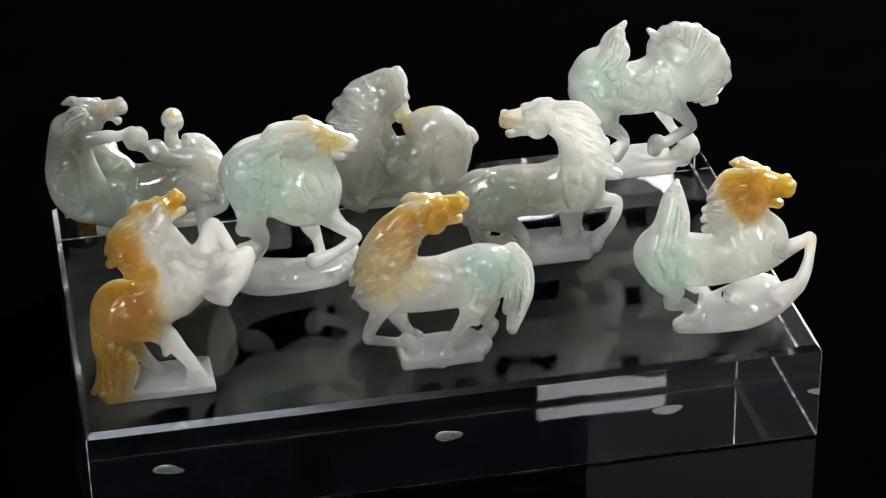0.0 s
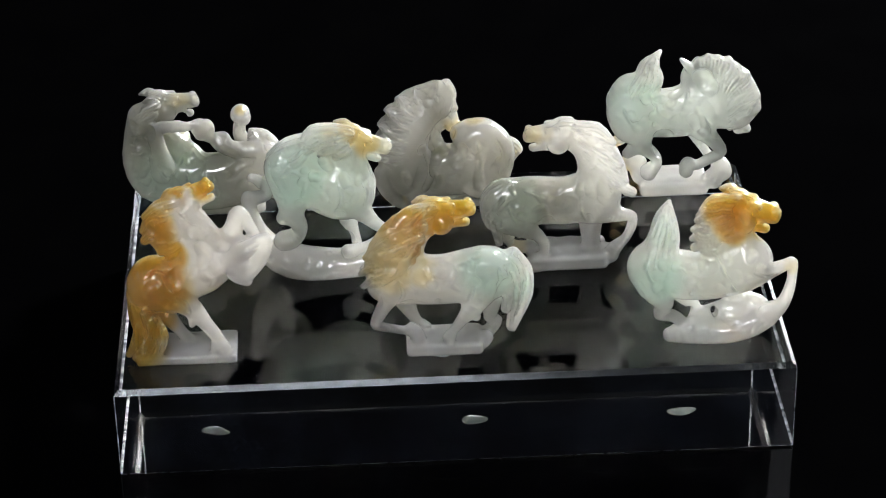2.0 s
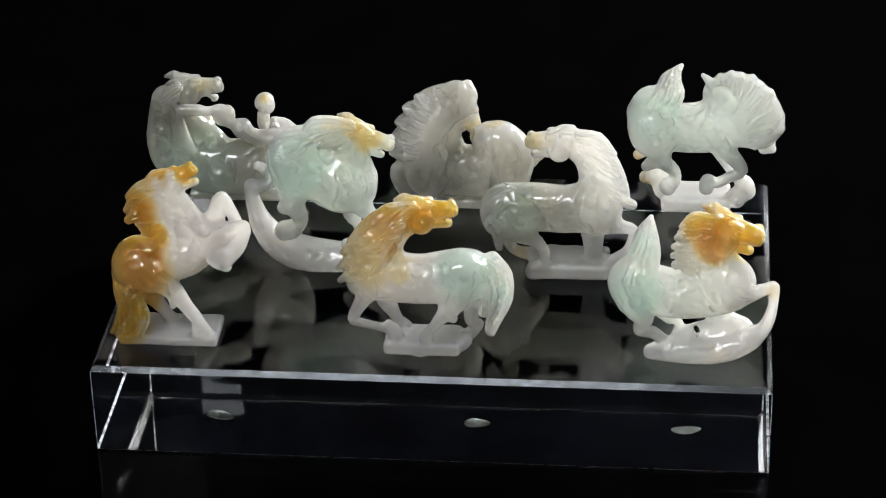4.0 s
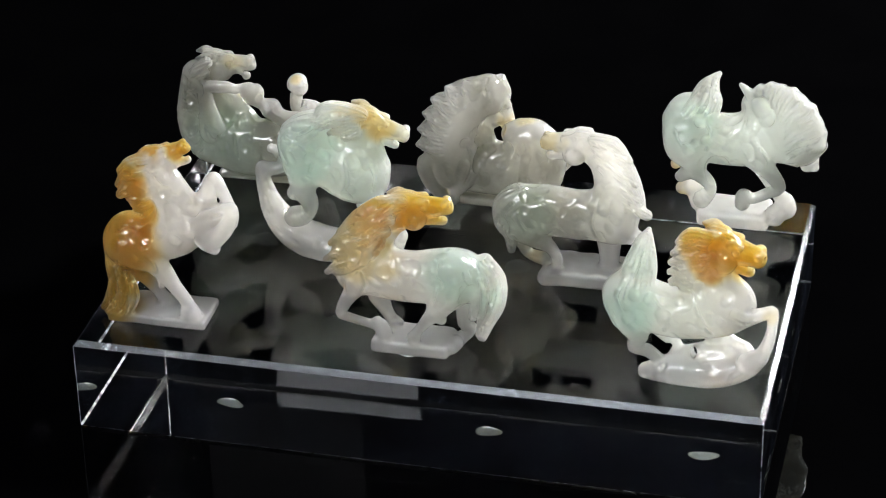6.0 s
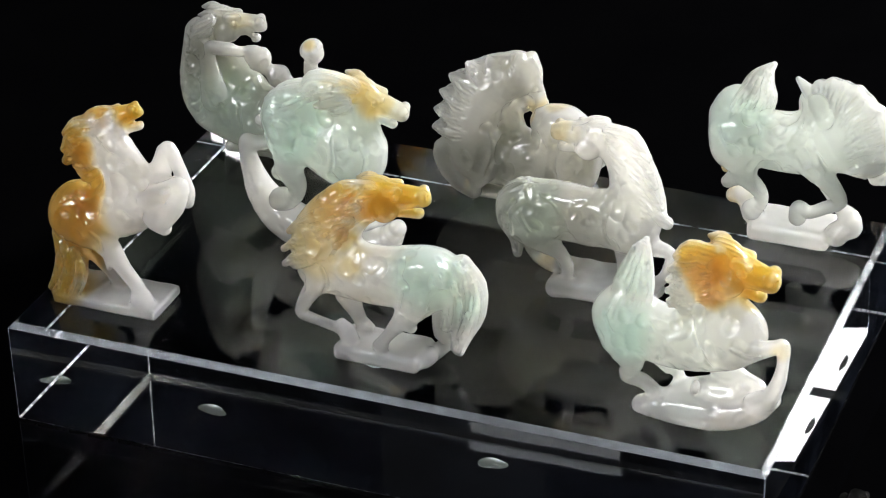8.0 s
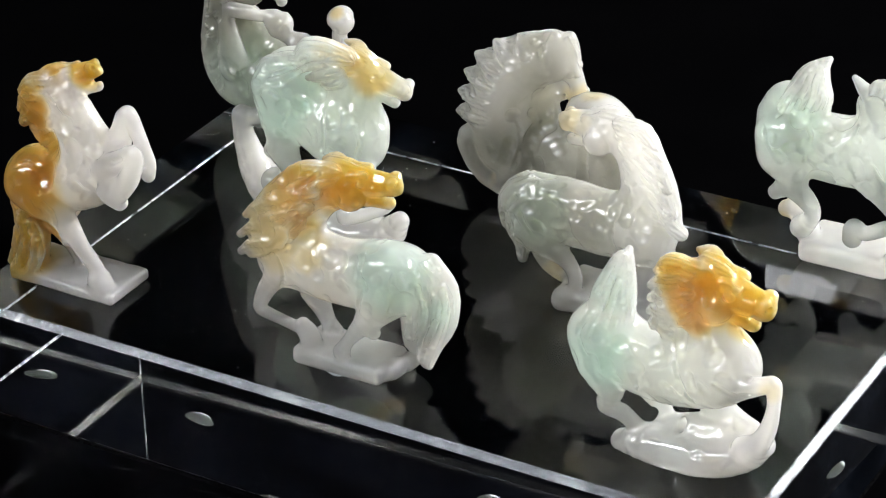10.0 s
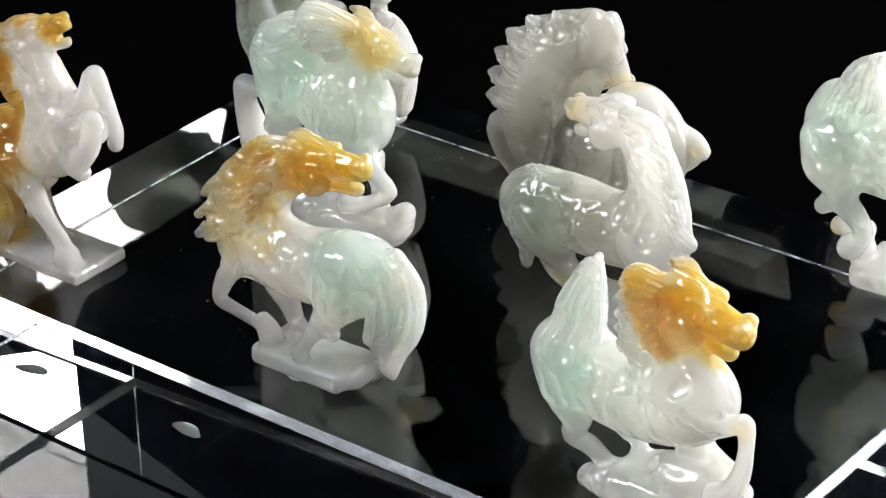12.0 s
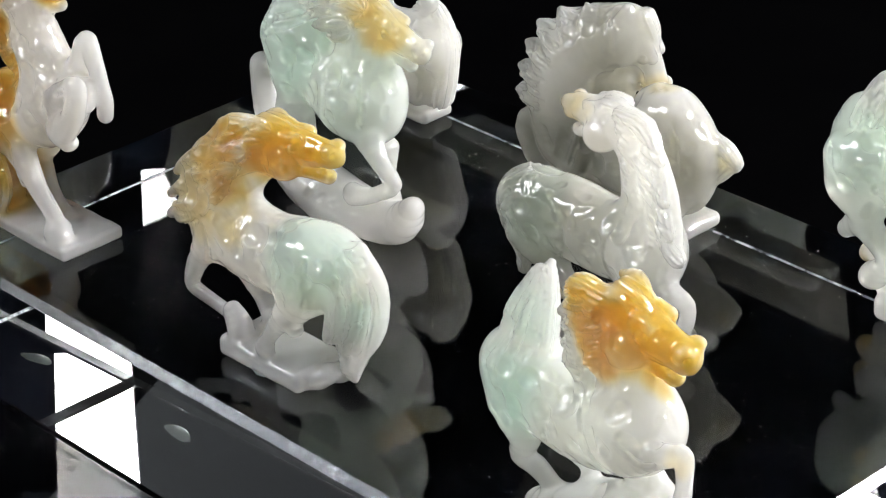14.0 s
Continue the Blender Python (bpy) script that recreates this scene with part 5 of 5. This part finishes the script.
def carve_turning_horse():
    c = Carving((-36, -12, -1), (22, 12, 59))
    c.limb([(-25.5, 0, 24.7, 8.4), (-16.3, 0, 25.5, 8.6), (-4.9, 0, 25, 8.4), (3.7, 0, 26.7, 9.1)], 3, flat=0.85)
    c.limb([(-24.9, -2.3, 26, 7.6), (-23.6, -2.3, 21, 5.7)], 3, flat=0.85)
    c.limb([(5.5, -1.7, 24.8, 7.6)], 3, flat=0.85)
    c.limb([(-24.9, 2.3, 23.9, 7.6)], 3, flat=0.85)
    c.limb([(5.5, -0.6, 28.5, 7.6), (5.6, -0.9, 37.3, 6.6), (2.5, 0, 44.4, 5.2), (-2.2, 1.2, 48, 4.4)], 3, flat=0.5)
    c.head((-4.6, 2, 49.6), (-19, 2.6, 49.6), (0, 0, 1), 1.0, False)
    c.limb([(0.6, 0.6, 51.1, 3.8), (6.6, -1.2, 44.9, 4.9), (10.1, -2.3, 37.4, 5.1), (13.1, -2.9, 32.1, 3.2)], 3, flat=0.4)
    c.limb([(-1.3, -0.8, 53.1, 1.8), (5.2, -1.1, 52.5, 2.1), (10.6, -3, 47.9, 1.2)], 0.55, ribs=5)
    c.limb([(-0.4, -1.1, 50.6, 1.8), (7.7, -1.6, 47.6, 2.1), (13, -4.5, 40.5, 1.2)], 0.55, ribs=5)
    c.limb([(0.5, -1.6, 47.6, 1.7), (8.1, -2.1, 42.5, 2.1), (14.4, -5, 34.4, 1.5)], 0.55, ribs=5)
    c.limb([(1.5, -1.9, 43.7, 1.7), (8.5, -2.4, 37, 1.8), (13.6, -4.4, 31.9, 1.7), (17, -5, 30, 1.7)], 0.55, ribs=5)
    c.limb([(2.1, -2.2, 40.1, 1.5), (7.8, -2.5, 33.5, 1.7), (12, -2.2, 29.7, 1.2)], 0.55, ribs=5)
    c.limb([(0.7, 0.9, 49.5, 2.0), (8.4, -1, 43.7, 2.3), (13, -3, 37.1, 1.5)], 0.55, ribs=5)
    c.limb([(4.5, 0.6, 43.4, 2.0), (10.2, -2, 35.7, 2.3), (15.4, -4, 30, 1.8)], 0.55, ribs=5)
    c.limb([(-24.9, -2.3, 32.9, 2.7), (-30.4, -2.3, 28.2, 2.5), (-31.2, -2.3, 21, 2.3), (-28.2, -2.3, 15.1, 2.1), (-27.8, -2.3, 10.7, 1.3)], 1.4, ribs=6)
    c.limb([(-24.9, -2.3, 21, 6.1), (-20.2, -2.9, 16.9, 3.8), (-14.8, -3.5, 13.9, 2.3), (-12.5, -3.5, 9.9, 1.9), (-12.9, -3.5, 6.2, 1.9), (-16, -3.5, 2.4, 2.9)], 1.4, flat=0.85)
    c.limb([(-24.9, 2.3, 12.9, 3.1), (-23.6, 2.3, 8, 1.7), (-19.2, 2.9, 5.8, 2.1), (-16.3, 2.3, 7, 1.7)], 1.2, flat=1.2)
    c.limb([(7.4, -2.3, 22.3, 4.9), (13.1, -2.9, 20.4, 2.7), (17.3, -2.9, 19.3, 1.9), (17.2, -2.9, 15.1, 1.7), (15, -2.9, 10.7, 1.7), (11.6, -2.9, 7.2, 2.5), (10.5, -2.9, 4.5, 2.7)], 1.2, flat=0.85)
    c.limb([(3.8, 1.7, 16.3, 4.2), (3.9, 1.7, 9.7, 3.3), (3.9, 1.7, 5.2, 3.5)], 1.5, flat=0.85)
    c.slab((-18, -6, 0.3), (9.5, 10, 6), 1.8, 1.5)
    c.limb([(9.7, 1.2, 3.3, 3.5), (12.2, 1.7, 4.1, 2.3)], 1.5, flat=1.2)
    c.tint("russet", (-17.2, 1.7, 50.4), 6.4, 0.4)
    c.tint("russet", (-12.6, -1.2, 51.5), 4.5, 0.2)
    c.tint("russet", (-21.1, 2.9, 5.9), 5, 0.35)
    c.tint("grey", (-24.9, 0, 23), 22.9, 0.95)
    c.tint("grey", (-6.8, 0, 23.9), 17.2, 0.7)
    c.tint("grey", (-14.4, -3.5, 7.3), 7.7, 0.9)
    c.tint("grey", (1, 0, 5.2), 9.6, 0.4)
    c.tint("white", (8.3, 0, 31.4), 17.1, 0.3)
    c.tint("white", (1, 0, 0.7), 15.4, 0.4)
    c.tint("green", (-22, -2.3, 26.4), 11.4, 0.3)
    c.comb([(-2.4, 53.9), (-0.4, 47.6), (2.1, 41.2), (3.4, 35.8)], [(10.6, 49.4), (14.8, 40), (17.6, 31), (11.6, 29.7)], 11, -0.08)
    c.comb([(-26.7, 32.5), (-28.7, 30.4), (-30, 28.2)], [(-27.3, 10.7), (-28.6, 10.7), (-30.5, 15.1)], 5, -0.2)
    c.etch([(-20.1, 32.5), (-14.5, 29.8), (-11.8, 23.3), (-15.4, 18.5)], 0.65, 0.45)
    c.etch([(0.6, 34), (-0.5, 26.5), (1.7, 19.7)], 0.65, 0.45)
    c.etch([(4.8, 34), (8.6, 27.1)], 0.65, 0.45)
    c.etch([(-24.9, 28.1), (-23, 22.6), (-20.2, 19.3)], 0.65, 0.45)
    c.etch([(-23.7, 28.8), (-21.1, 29.9)], 2.4, 0.36)
    c.etch([(-16.4, 25.1), (-12.8, 27)], 2.4, 0.36)
    c.etch([(-10.7, 28.1), (-9.6, 30.2)], 2.4, 0.36)
    c.etch([(-1.2, 30.8), (1.2, 36.6), (3.1, 30.8)], 2.4, 0.36)
    c.etch([(4.5, 27.5), (6.4, 23.2)], 2.4, 0.36)
    c.etch([(-6.9, 24.4), (-3.1, 25.4)], 2.4, 0.36)
    c.etch([(-27.7, 25.6), (-25.9, 22.3)], 2.4, 0.36)
    c.etch([(1.8, 23.2), (2.6, 18.8)], 2.4, 0.36)
    # slab and foreleg painted lighter for the glow from the acrylic
    c.tint("white", (1, 0, 1.8), 21.2, 0.8)
    c.tint("white", (12.3, -2.3, 13.1), 11.5, 0.7)
    c.tint("green", (8.3, 0, 31.4), 17.1, 0.1)
    c.etch([(-25.8, 31.2), (-29.3, 26.5), (-29.7, 18.8), (-27.8, 11.1)], 0.7, 0.4)
    c.etch([(-23.9, 29.7), (-27.4, 25.4), (-28.2, 18.8)], 0.7, 0.4)
    c.etch([(-14.5, 30.9), (-11.6, 28.7)], 2.4, 0.36)
    c.etch([(-5, 29.8), (-2.2, 28)], 2.4, 0.36)
    c.etch([(-21.1, 25.5), (-19.2, 22.3)], 2.4, 0.36)
    c.etch([(6.3, 30.8), (9.2, 27.5)], 2.4, 0.36)
    return c


def carve_grazing_horse():
    c = Carving((-34, -13, -1), (25, 14, 60))
    c.limb([(-23.3, 0, 34.3, 9.1), (-14.3, 0, 33.2, 8.9), (-5.5, 0, 33.5, 9.3), (1.4, 0, 35.3, 9.5)], 3, flat=0.85)
    c.limb([(-23.5, -4, 35.3, 7.5), (-24.4, -4, 30.9, 6.3)], 3, flat=0.85)
    c.limb([(-23, 4, 32.3, 8)], 3, flat=0.85)
    c.limb([(-28.3, 0, 39.5, 4.3), (-25.2, 0, 43.4, 4.9), (-22.5, 0, 44.3, 4.7)], 2, flat=0.85)
    c.limb([(-20.4, 0, 40.7, 5.5), (-18.2, 0, 46.4, 4.9), (-17.7, 0, 50.8, 3.9), (-15.7, 0, 54.7, 1.8), (-14, 0, 57.1, 0.8)], 1.2, flat=0.85)
    c.limb([(-16.6, 0, 43.1, 3.1), (-14.8, -1, 47.3, 2.2), (-16, -1, 51.7, 1.2)], 0.8, flat=1.2)
    c.limb([(-23, -3, 43.2, 2), (-20.8, -4, 49.5, 2), (-18.5, -3, 54, 1.8), (-15, -1, 56.5, 1.2)], 0.55, ribs=5)
    c.limb([(-23.6, -4, 44.1, 2), (-19.9, -5, 50, 2.2), (-16.5, -2, 54.4, 1.5)], 0.55, ribs=5)
    c.limb([(-19.7, -4, 44.1, 2), (-16.9, -4, 49.5, 2), (-15.4, -2, 53.9, 1.2)], 0.55, ribs=5)
    c.limb([(-15.8, -3, 44.6, 1.8), (-14.5, -3, 48.3, 1.6), (-15.7, -1, 52.4, 1.2)], 0.55, ribs=5)
    c.limb([(1.3, 0, 37.5, 9.1), (7.2, 0, 39.2, 10.3), (11.6, 0, 35.6, 9.5), (13.4, 2, 31.3, 6.4)], 3, flat=0.75)
    c.limb([(-0.2, 0, 46.7, 6.3), (5.7, 0, 47.1, 7.1), (11.3, 0, 43.6, 7.3), (14.7, 0, 37.4, 7.1), (15.6, 1, 33, 5)], 2, flat=0.65)
    c.limb([(-0.1, -1, 46.8, 2.7), (-4.2, -2, 52.1, 1.6), (-6.6, -2, 54.5, 0.8)], 0.8, flat=1.2)
    c.limb([(4.7, -4.5, 43.7, 2.7), (2.1, -4.5, 49.8, 2.9), (-0.1, -2.7, 53.1, 2.1), (-0.7, -1.5, 54.1, 1)], 2, flat=1.2)
    c.limb([(5.5, 4.5, 39.1, 2.8), (2.9, 4.5, 45.3, 3), (0.4, 2.7, 50.4, 2.2), (-0.5, 1.5, 52.6, 1)], 2, flat=1.2)
    c.limb([(5.2, -4.5, 42.8, 2.7), (4.3, -4.5, 50, 2.9), (3.2, -2.7, 54, 2.1), (3, -1.5, 55.3, 1)], 2, flat=1.2)
    c.limb([(6, 4.5, 38.2, 2.8), (5.1, 4.5, 45.5, 3), (3.7, 2.7, 51.4, 2.2), (3.3, 1.5, 53.8, 1)], 2, flat=1.2)
    c.limb([(5.7, -4.5, 41.9, 2.7), (6.3, -4.5, 49.2, 2.9), (6.3, -2.7, 53.3, 2.1), (6.4, -1.5, 54.6, 1)], 2, flat=1.2)
    c.limb([(6.6, 4.5, 37.4, 2.8), (7.2, 4.5, 44.8, 3), (6.8, 2.7, 50.6, 2.2), (6.7, 1.5, 53.1, 1)], 2, flat=1.2)
    c.limb([(6.3, -4.5, 41, 2.7), (8.6, -4.5, 48.5, 2.9), (9.7, -2.7, 52.6, 2.1), (10.3, -1.5, 53.9, 1)], 2, flat=1.2)
    c.limb([(7.1, 4.5, 36.5, 2.8), (9.4, 4.5, 44, 3), (10.2, 2.7, 49.9, 2.2), (10.6, 1.5, 52.4, 1)], 2, flat=1.2)
    c.limb([(6.8, -4.5, 40.2, 2.7), (10.3, -4.5, 46.5, 2.9), (12.1, -2.7, 49.9, 2.2), (13, -1.5, 50.9, 1)], 2, flat=1.2)
    c.limb([(7.6, 4.5, 35.6, 2.8), (11.1, 4.5, 42, 3), (12.7, 2.7, 47.2, 2.2), (13.3, 1.5, 49.4, 1)], 2, flat=1.2)
    c.limb([(7.3, -4.5, 39.3, 2.7), (12.3, -4.5, 44.7, 2.9), (15.2, -2.7, 47.5, 2.2), (16.6, -1.5, 48.3, 1)], 2, flat=1.2)
    c.limb([(8.1, 4.5, 34.7, 2.8), (13.2, 4.5, 40.2, 3), (15.8, 2.7, 44.8, 2.2), (16.9, 1.5, 46.8, 1)], 2, flat=1.2)
    c.limb([(7.8, -4.5, 38.4, 2.7), (13.5, -4.5, 41.9, 2.9), (16.8, -2.7, 43.3, 2.2), (18.3, -1.5, 43.6, 1)], 2, flat=1.2)
    c.limb([(8.7, 4.5, 33.8, 2.8), (14.4, 4.5, 37.3, 3), (17.4, 2.7, 40.6, 2.2), (18.6, 1.5, 42.1, 1)], 2, flat=1.2)
    c.limb([(8.3, -4.5, 37.5, 2.8), (14.8, -4.5, 39.4, 2.9), (18.7, -2.7, 39.8, 2.2), (20.4, -1.5, 39.7, 1)], 2, flat=1.2)
    c.limb([(9.2, 4.5, 32.9, 2.8), (15.7, 4.5, 34.8, 3), (19.3, 2.7, 37.1, 2.2), (20.7, 1.5, 38.2, 1)], 2, flat=1.2)
    c.limb([(8.9, -4.5, 36.6, 2.8), (15.3, -4.5, 36.3, 2.9), (19.3, -2.7, 35.2, 2.2), (21, -1.5, 34.5, 1)], 2, flat=1.2)
    c.limb([(9.7, 4.5, 32, 2.8), (16.3, 4.5, 31.7, 3), (19.9, 2.7, 32.5, 2.2), (21.3, 1.5, 33, 1)], 2, flat=1.2)
    c.head((14.6, 3.5, 37), (17.2, 6, 21.4), (0.9, 0.1, 0.2), 1.12, False, 0.1)
    c.cut([(7.2, -5, 31.0, 0.9), (7.2, 13, 20.6, 0.9)], 0.5)
    c.limb([(-0.4, -5, 30.1, 4.7), (4.3, -5, 24.9, 3), (7.9, -5, 19.5, 2.2), (3.6, -5, 16.6, 2), (-0.7, -5, 14.4, 2), (-3.8, -5, 14.9, 2.6), (-4.2, -5, 12.2, 2.6)], 1.3, flat=0.85)
    c.limb([(0.5, 4, 23.1, 3.6), (2.7, 4, 17, 1.8), (5.4, 4, 12.9, 1.8), (9.4, 3, 10, 2.8), (10.1, 2, 7.6, 3.2)], 1.3, flat=1.2)
    c.limb([(-23.4, -4, 29.7, 5.9), (-20.3, -5, 25.1, 3.8), (-25.2, -5, 20.2, 2)], 1.3, flat=0.85)
    c.limb([(-20.3, -5, 22.9, 2.8), (-15.9, -5, 19, 2.2), (-15, -5, 15.6, 2), (-17.7, -5, 12.3, 3)], 1.2, flat=1.2)
    c.limb([(-25.8, 5, 21.7, 2.4), (-28.5, 6, 18.9, 1.8)], 1, flat=1.2)
    c.limb([(-23.6, 4, 11.8, 2.8), (-26, 4, 10.9, 2), (-19.6, 4, 11.7, 2.4)], 1.1, flat=1.2)
    c.limb([(-21.6, 4, 10.8, 2.8), (-19.6, 3, 6.8, 3.2)], 1.2, flat=1.2)
    c.slab((-20, -3, 0.3), (4.5, 12.5, 6), 1.8, 1.5)
    c.limb([(6.4, 0, 5.9, 3.6), (8.4, 1, 8.1, 2.8)], 1.5, flat=1.2)
    c.tint("russet", (-25.1, 5, 9.9), 5.2, 0.6)
    c.tint("russet", (-27.7, 6, 18.5), 4, 0.6)
    c.tint("russet", (14.3, -4, 23.4), 7.9, 0.15)
    c.tint("green", (-22.5, -3, 39.2), 13.8, 0.8)
    c.tint("green", (-11.8, 0, 12.9), 12, 0.3)
    c.tint("white", (9.2, 0, 37.4), 21.7, 0.8)
    c.tint("white", (6.3, 0, 8.2), 10, 0.4)
    c.tint("grey", (-20.2, -4, 21.9), 7.9, 0.3)
    c.comb([(1.5, 49.3), (5.5, 46), (8.6, 40.5), (9.2, 35), (9, 29.4)], [(-0.1, 56.9), (9, 56.1), (18.5, 46.9), (21, 38.9), (17.5, 35.5)], 26, 0.08)
    c.comb([(-24.7, 44), (-19.8, 42.9), (-15, 45.5)], [(-16.8, 57.6), (-15.3, 58.1), (-15.3, 56.3)], 5, -0.1)
    c.etch([(-20.9, 43.9), (-15.7, 39), (-16.7, 31.6)], 0.65, 0.45)
    c.etch([(-4.1, 43.8), (-5.1, 36.8), (-2.5, 30.1)], 0.65, 0.45)
    c.etch([(-27.6, 39.6), (-24.6, 34.1), (-20.6, 31.8)], 0.65, 0.45)
    c.etch([(1.1, 35.5), (4.9, 28.8)], 0.65, 0.45)
    c.etch([(-22.2, 32.5), (-18.4, 36.9)], 2.4, 0.36)
    c.etch([(-12, 39), (-9.5, 41.2)], 2.4, 0.36)
    c.etch([(-2.2, 39.6), (1.1, 32.3)], 2.4, 0.36)
    c.etch([(-25.7, 39.8), (-24.3, 36.9)], 2.4, 0.36)
    c.etch([(-14.8, 34.6), (-11.8, 33.3)], 2.4, 0.36)
    c.etch([(-7.4, 36.1), (-5.8, 32.8)], 2.4, 0.36)
    c.etch([(-19.9, 41.7), (-17, 42.8)], 2.4, 0.36)
    # underside light painted as white on base and foreleg
    c.tint("white", (-9.7, 0, 7.2), 22.1, 0.7)
    c.tint("white", (3.7, -3, 18.9), 11.9, 0.7)
    c.tint("green", (-4.5, 0, 35.3), 31.6, 0.4)
    c.etch([(-24.6, 41.9), (-21.2, 48.5), (-18.6, 53.9), (-15.6, 58)], 0.7, 0.42)
    c.etch([(-21.4, 41.9), (-18.8, 48.4), (-17, 54.5)], 0.7, 0.42)
    c.etch([(-18.3, 43), (-16.1, 48.4), (-15.9, 53.8)], 0.7, 0.42)
    c.etch([(-16, 41.7), (-13.1, 43.4)], 2.4, 0.36)
    c.etch([(-10, 36.1), (-8.5, 33.3)], 2.4, 0.36)
    c.etch([(-4.3, 41.6), (-3.1, 37.2)], 2.4, 0.36)
    c.etch([(-0.6, 30.5), (2.1, 27.2)], 2.4, 0.36)
    c.etch([(-23.6, 34), (-21, 30.7)], 2.4, 0.36)
    return c


def tack_dot(x, y, turn, size=1.0):
    """A pressed dab of tack that holds a figurine down."""
    bm = bmesh.new()
    rng = random.Random(int(x * 7 + y))
    ring = []
    for i in range(28):
        a = i / 28 * 2 * math.pi
        r = size * (4.6 + 0.5 * math.sin(2 * a + turn) + 0.4 * math.sin(3 * a + 2 * turn) + rng.uniform(-0.12, 0.12))
        ring.append(bm.verts.new((r * math.cos(a) * MM, 0.8 * r * math.sin(a) * MM, -0.00004)))
    face = bm.faces.new(ring)
    top = bmesh.ops.extrude_face_region(bm, geom=[face])["geom"]
    for v in top:
        if isinstance(v, bmesh.types.BMVert):
            v.co.z = 0.0009
            v.co.xy *= 0.93
    bmesh.ops.recalc_face_normals(bm, faces=bm.faces[:])
    ob = part("tack_dot", bm, TACK)
    ob.matrix_world = pose(x * MM, y * MM, TOP, 0, 0, math.degrees(turn))
    return tagged(ob, "pale blue-white dab of tack pressed under a figurine", "tack", "tack dots")


studio()
table()
display_block()
figurine("rearing_horse_figurine", carve_rearing_horse(), -85, 22, "rearing white jade horse with russet mane, rump and tail")
figurine("galloping_horse_figurine", carve_galloping_horse(), -2, 20, "galloping pale jade horse with golden head turned back")
figurine("trotting_horse_figurine", carve_trotting_horse(), 85, 20, "trotting white jade horse with amber head and raised tail")
figurine("rolling_horse_figurine", carve_rolling_horse(), -80, 116, "grey jade horse rolling on its back, hooves up")
figurine("prancing_horse_figurine", carve_prancing_horse(), -42, 71, "prancing pale green jade horse with honey-tinted head")
figurine("resting_horse_figurine", carve_resting_horse(), 4, 116, "curled grey jade horse resting with head turned back")
figurine("turning_horse_figurine", carve_turning_horse(), 46, 69.5, "grey-white jade horse on a slab, head turned over back")
figurine("grazing_horse_figurine", carve_grazing_horse(), 92, 115.5, "white-green jade horse with lowered head and flared mane")
for i, (x, y) in enumerate(((-85, 22), (-3, 20), (84, 20), (-83, 119), (-43, 72), (9, 119), (41, 72), (83, 119))):
    tack_dot(x, y, 0.9 * i, 1.42 if i == 1 else 1.12)


def dust():
    """Specks that have settled on the block."""
    rng = random.Random(5)
    bm = bmesh.new()
    for _ in range(300):
        r = rng.uniform(0.035, 0.095) * MM * (1.6 if rng.random() < 0.1 else 1.0)
        m = pose(rng.uniform(-0.106, 0.106), rng.uniform(0.004, 0.134), TOP + r * 0.3, 0, 0, rng.uniform(0, 360))
        bmesh.ops.create_icosphere(bm, subdivisions=1, radius=1, matrix=m @ Matrix.Diagonal((r * rng.uniform(1, 2.2), r, r * 0.5, 1)))
    tagged(part("dust", bm, DUST), "pale dust specks settled on the acrylic block", "dust", kind="stuff")


dust()
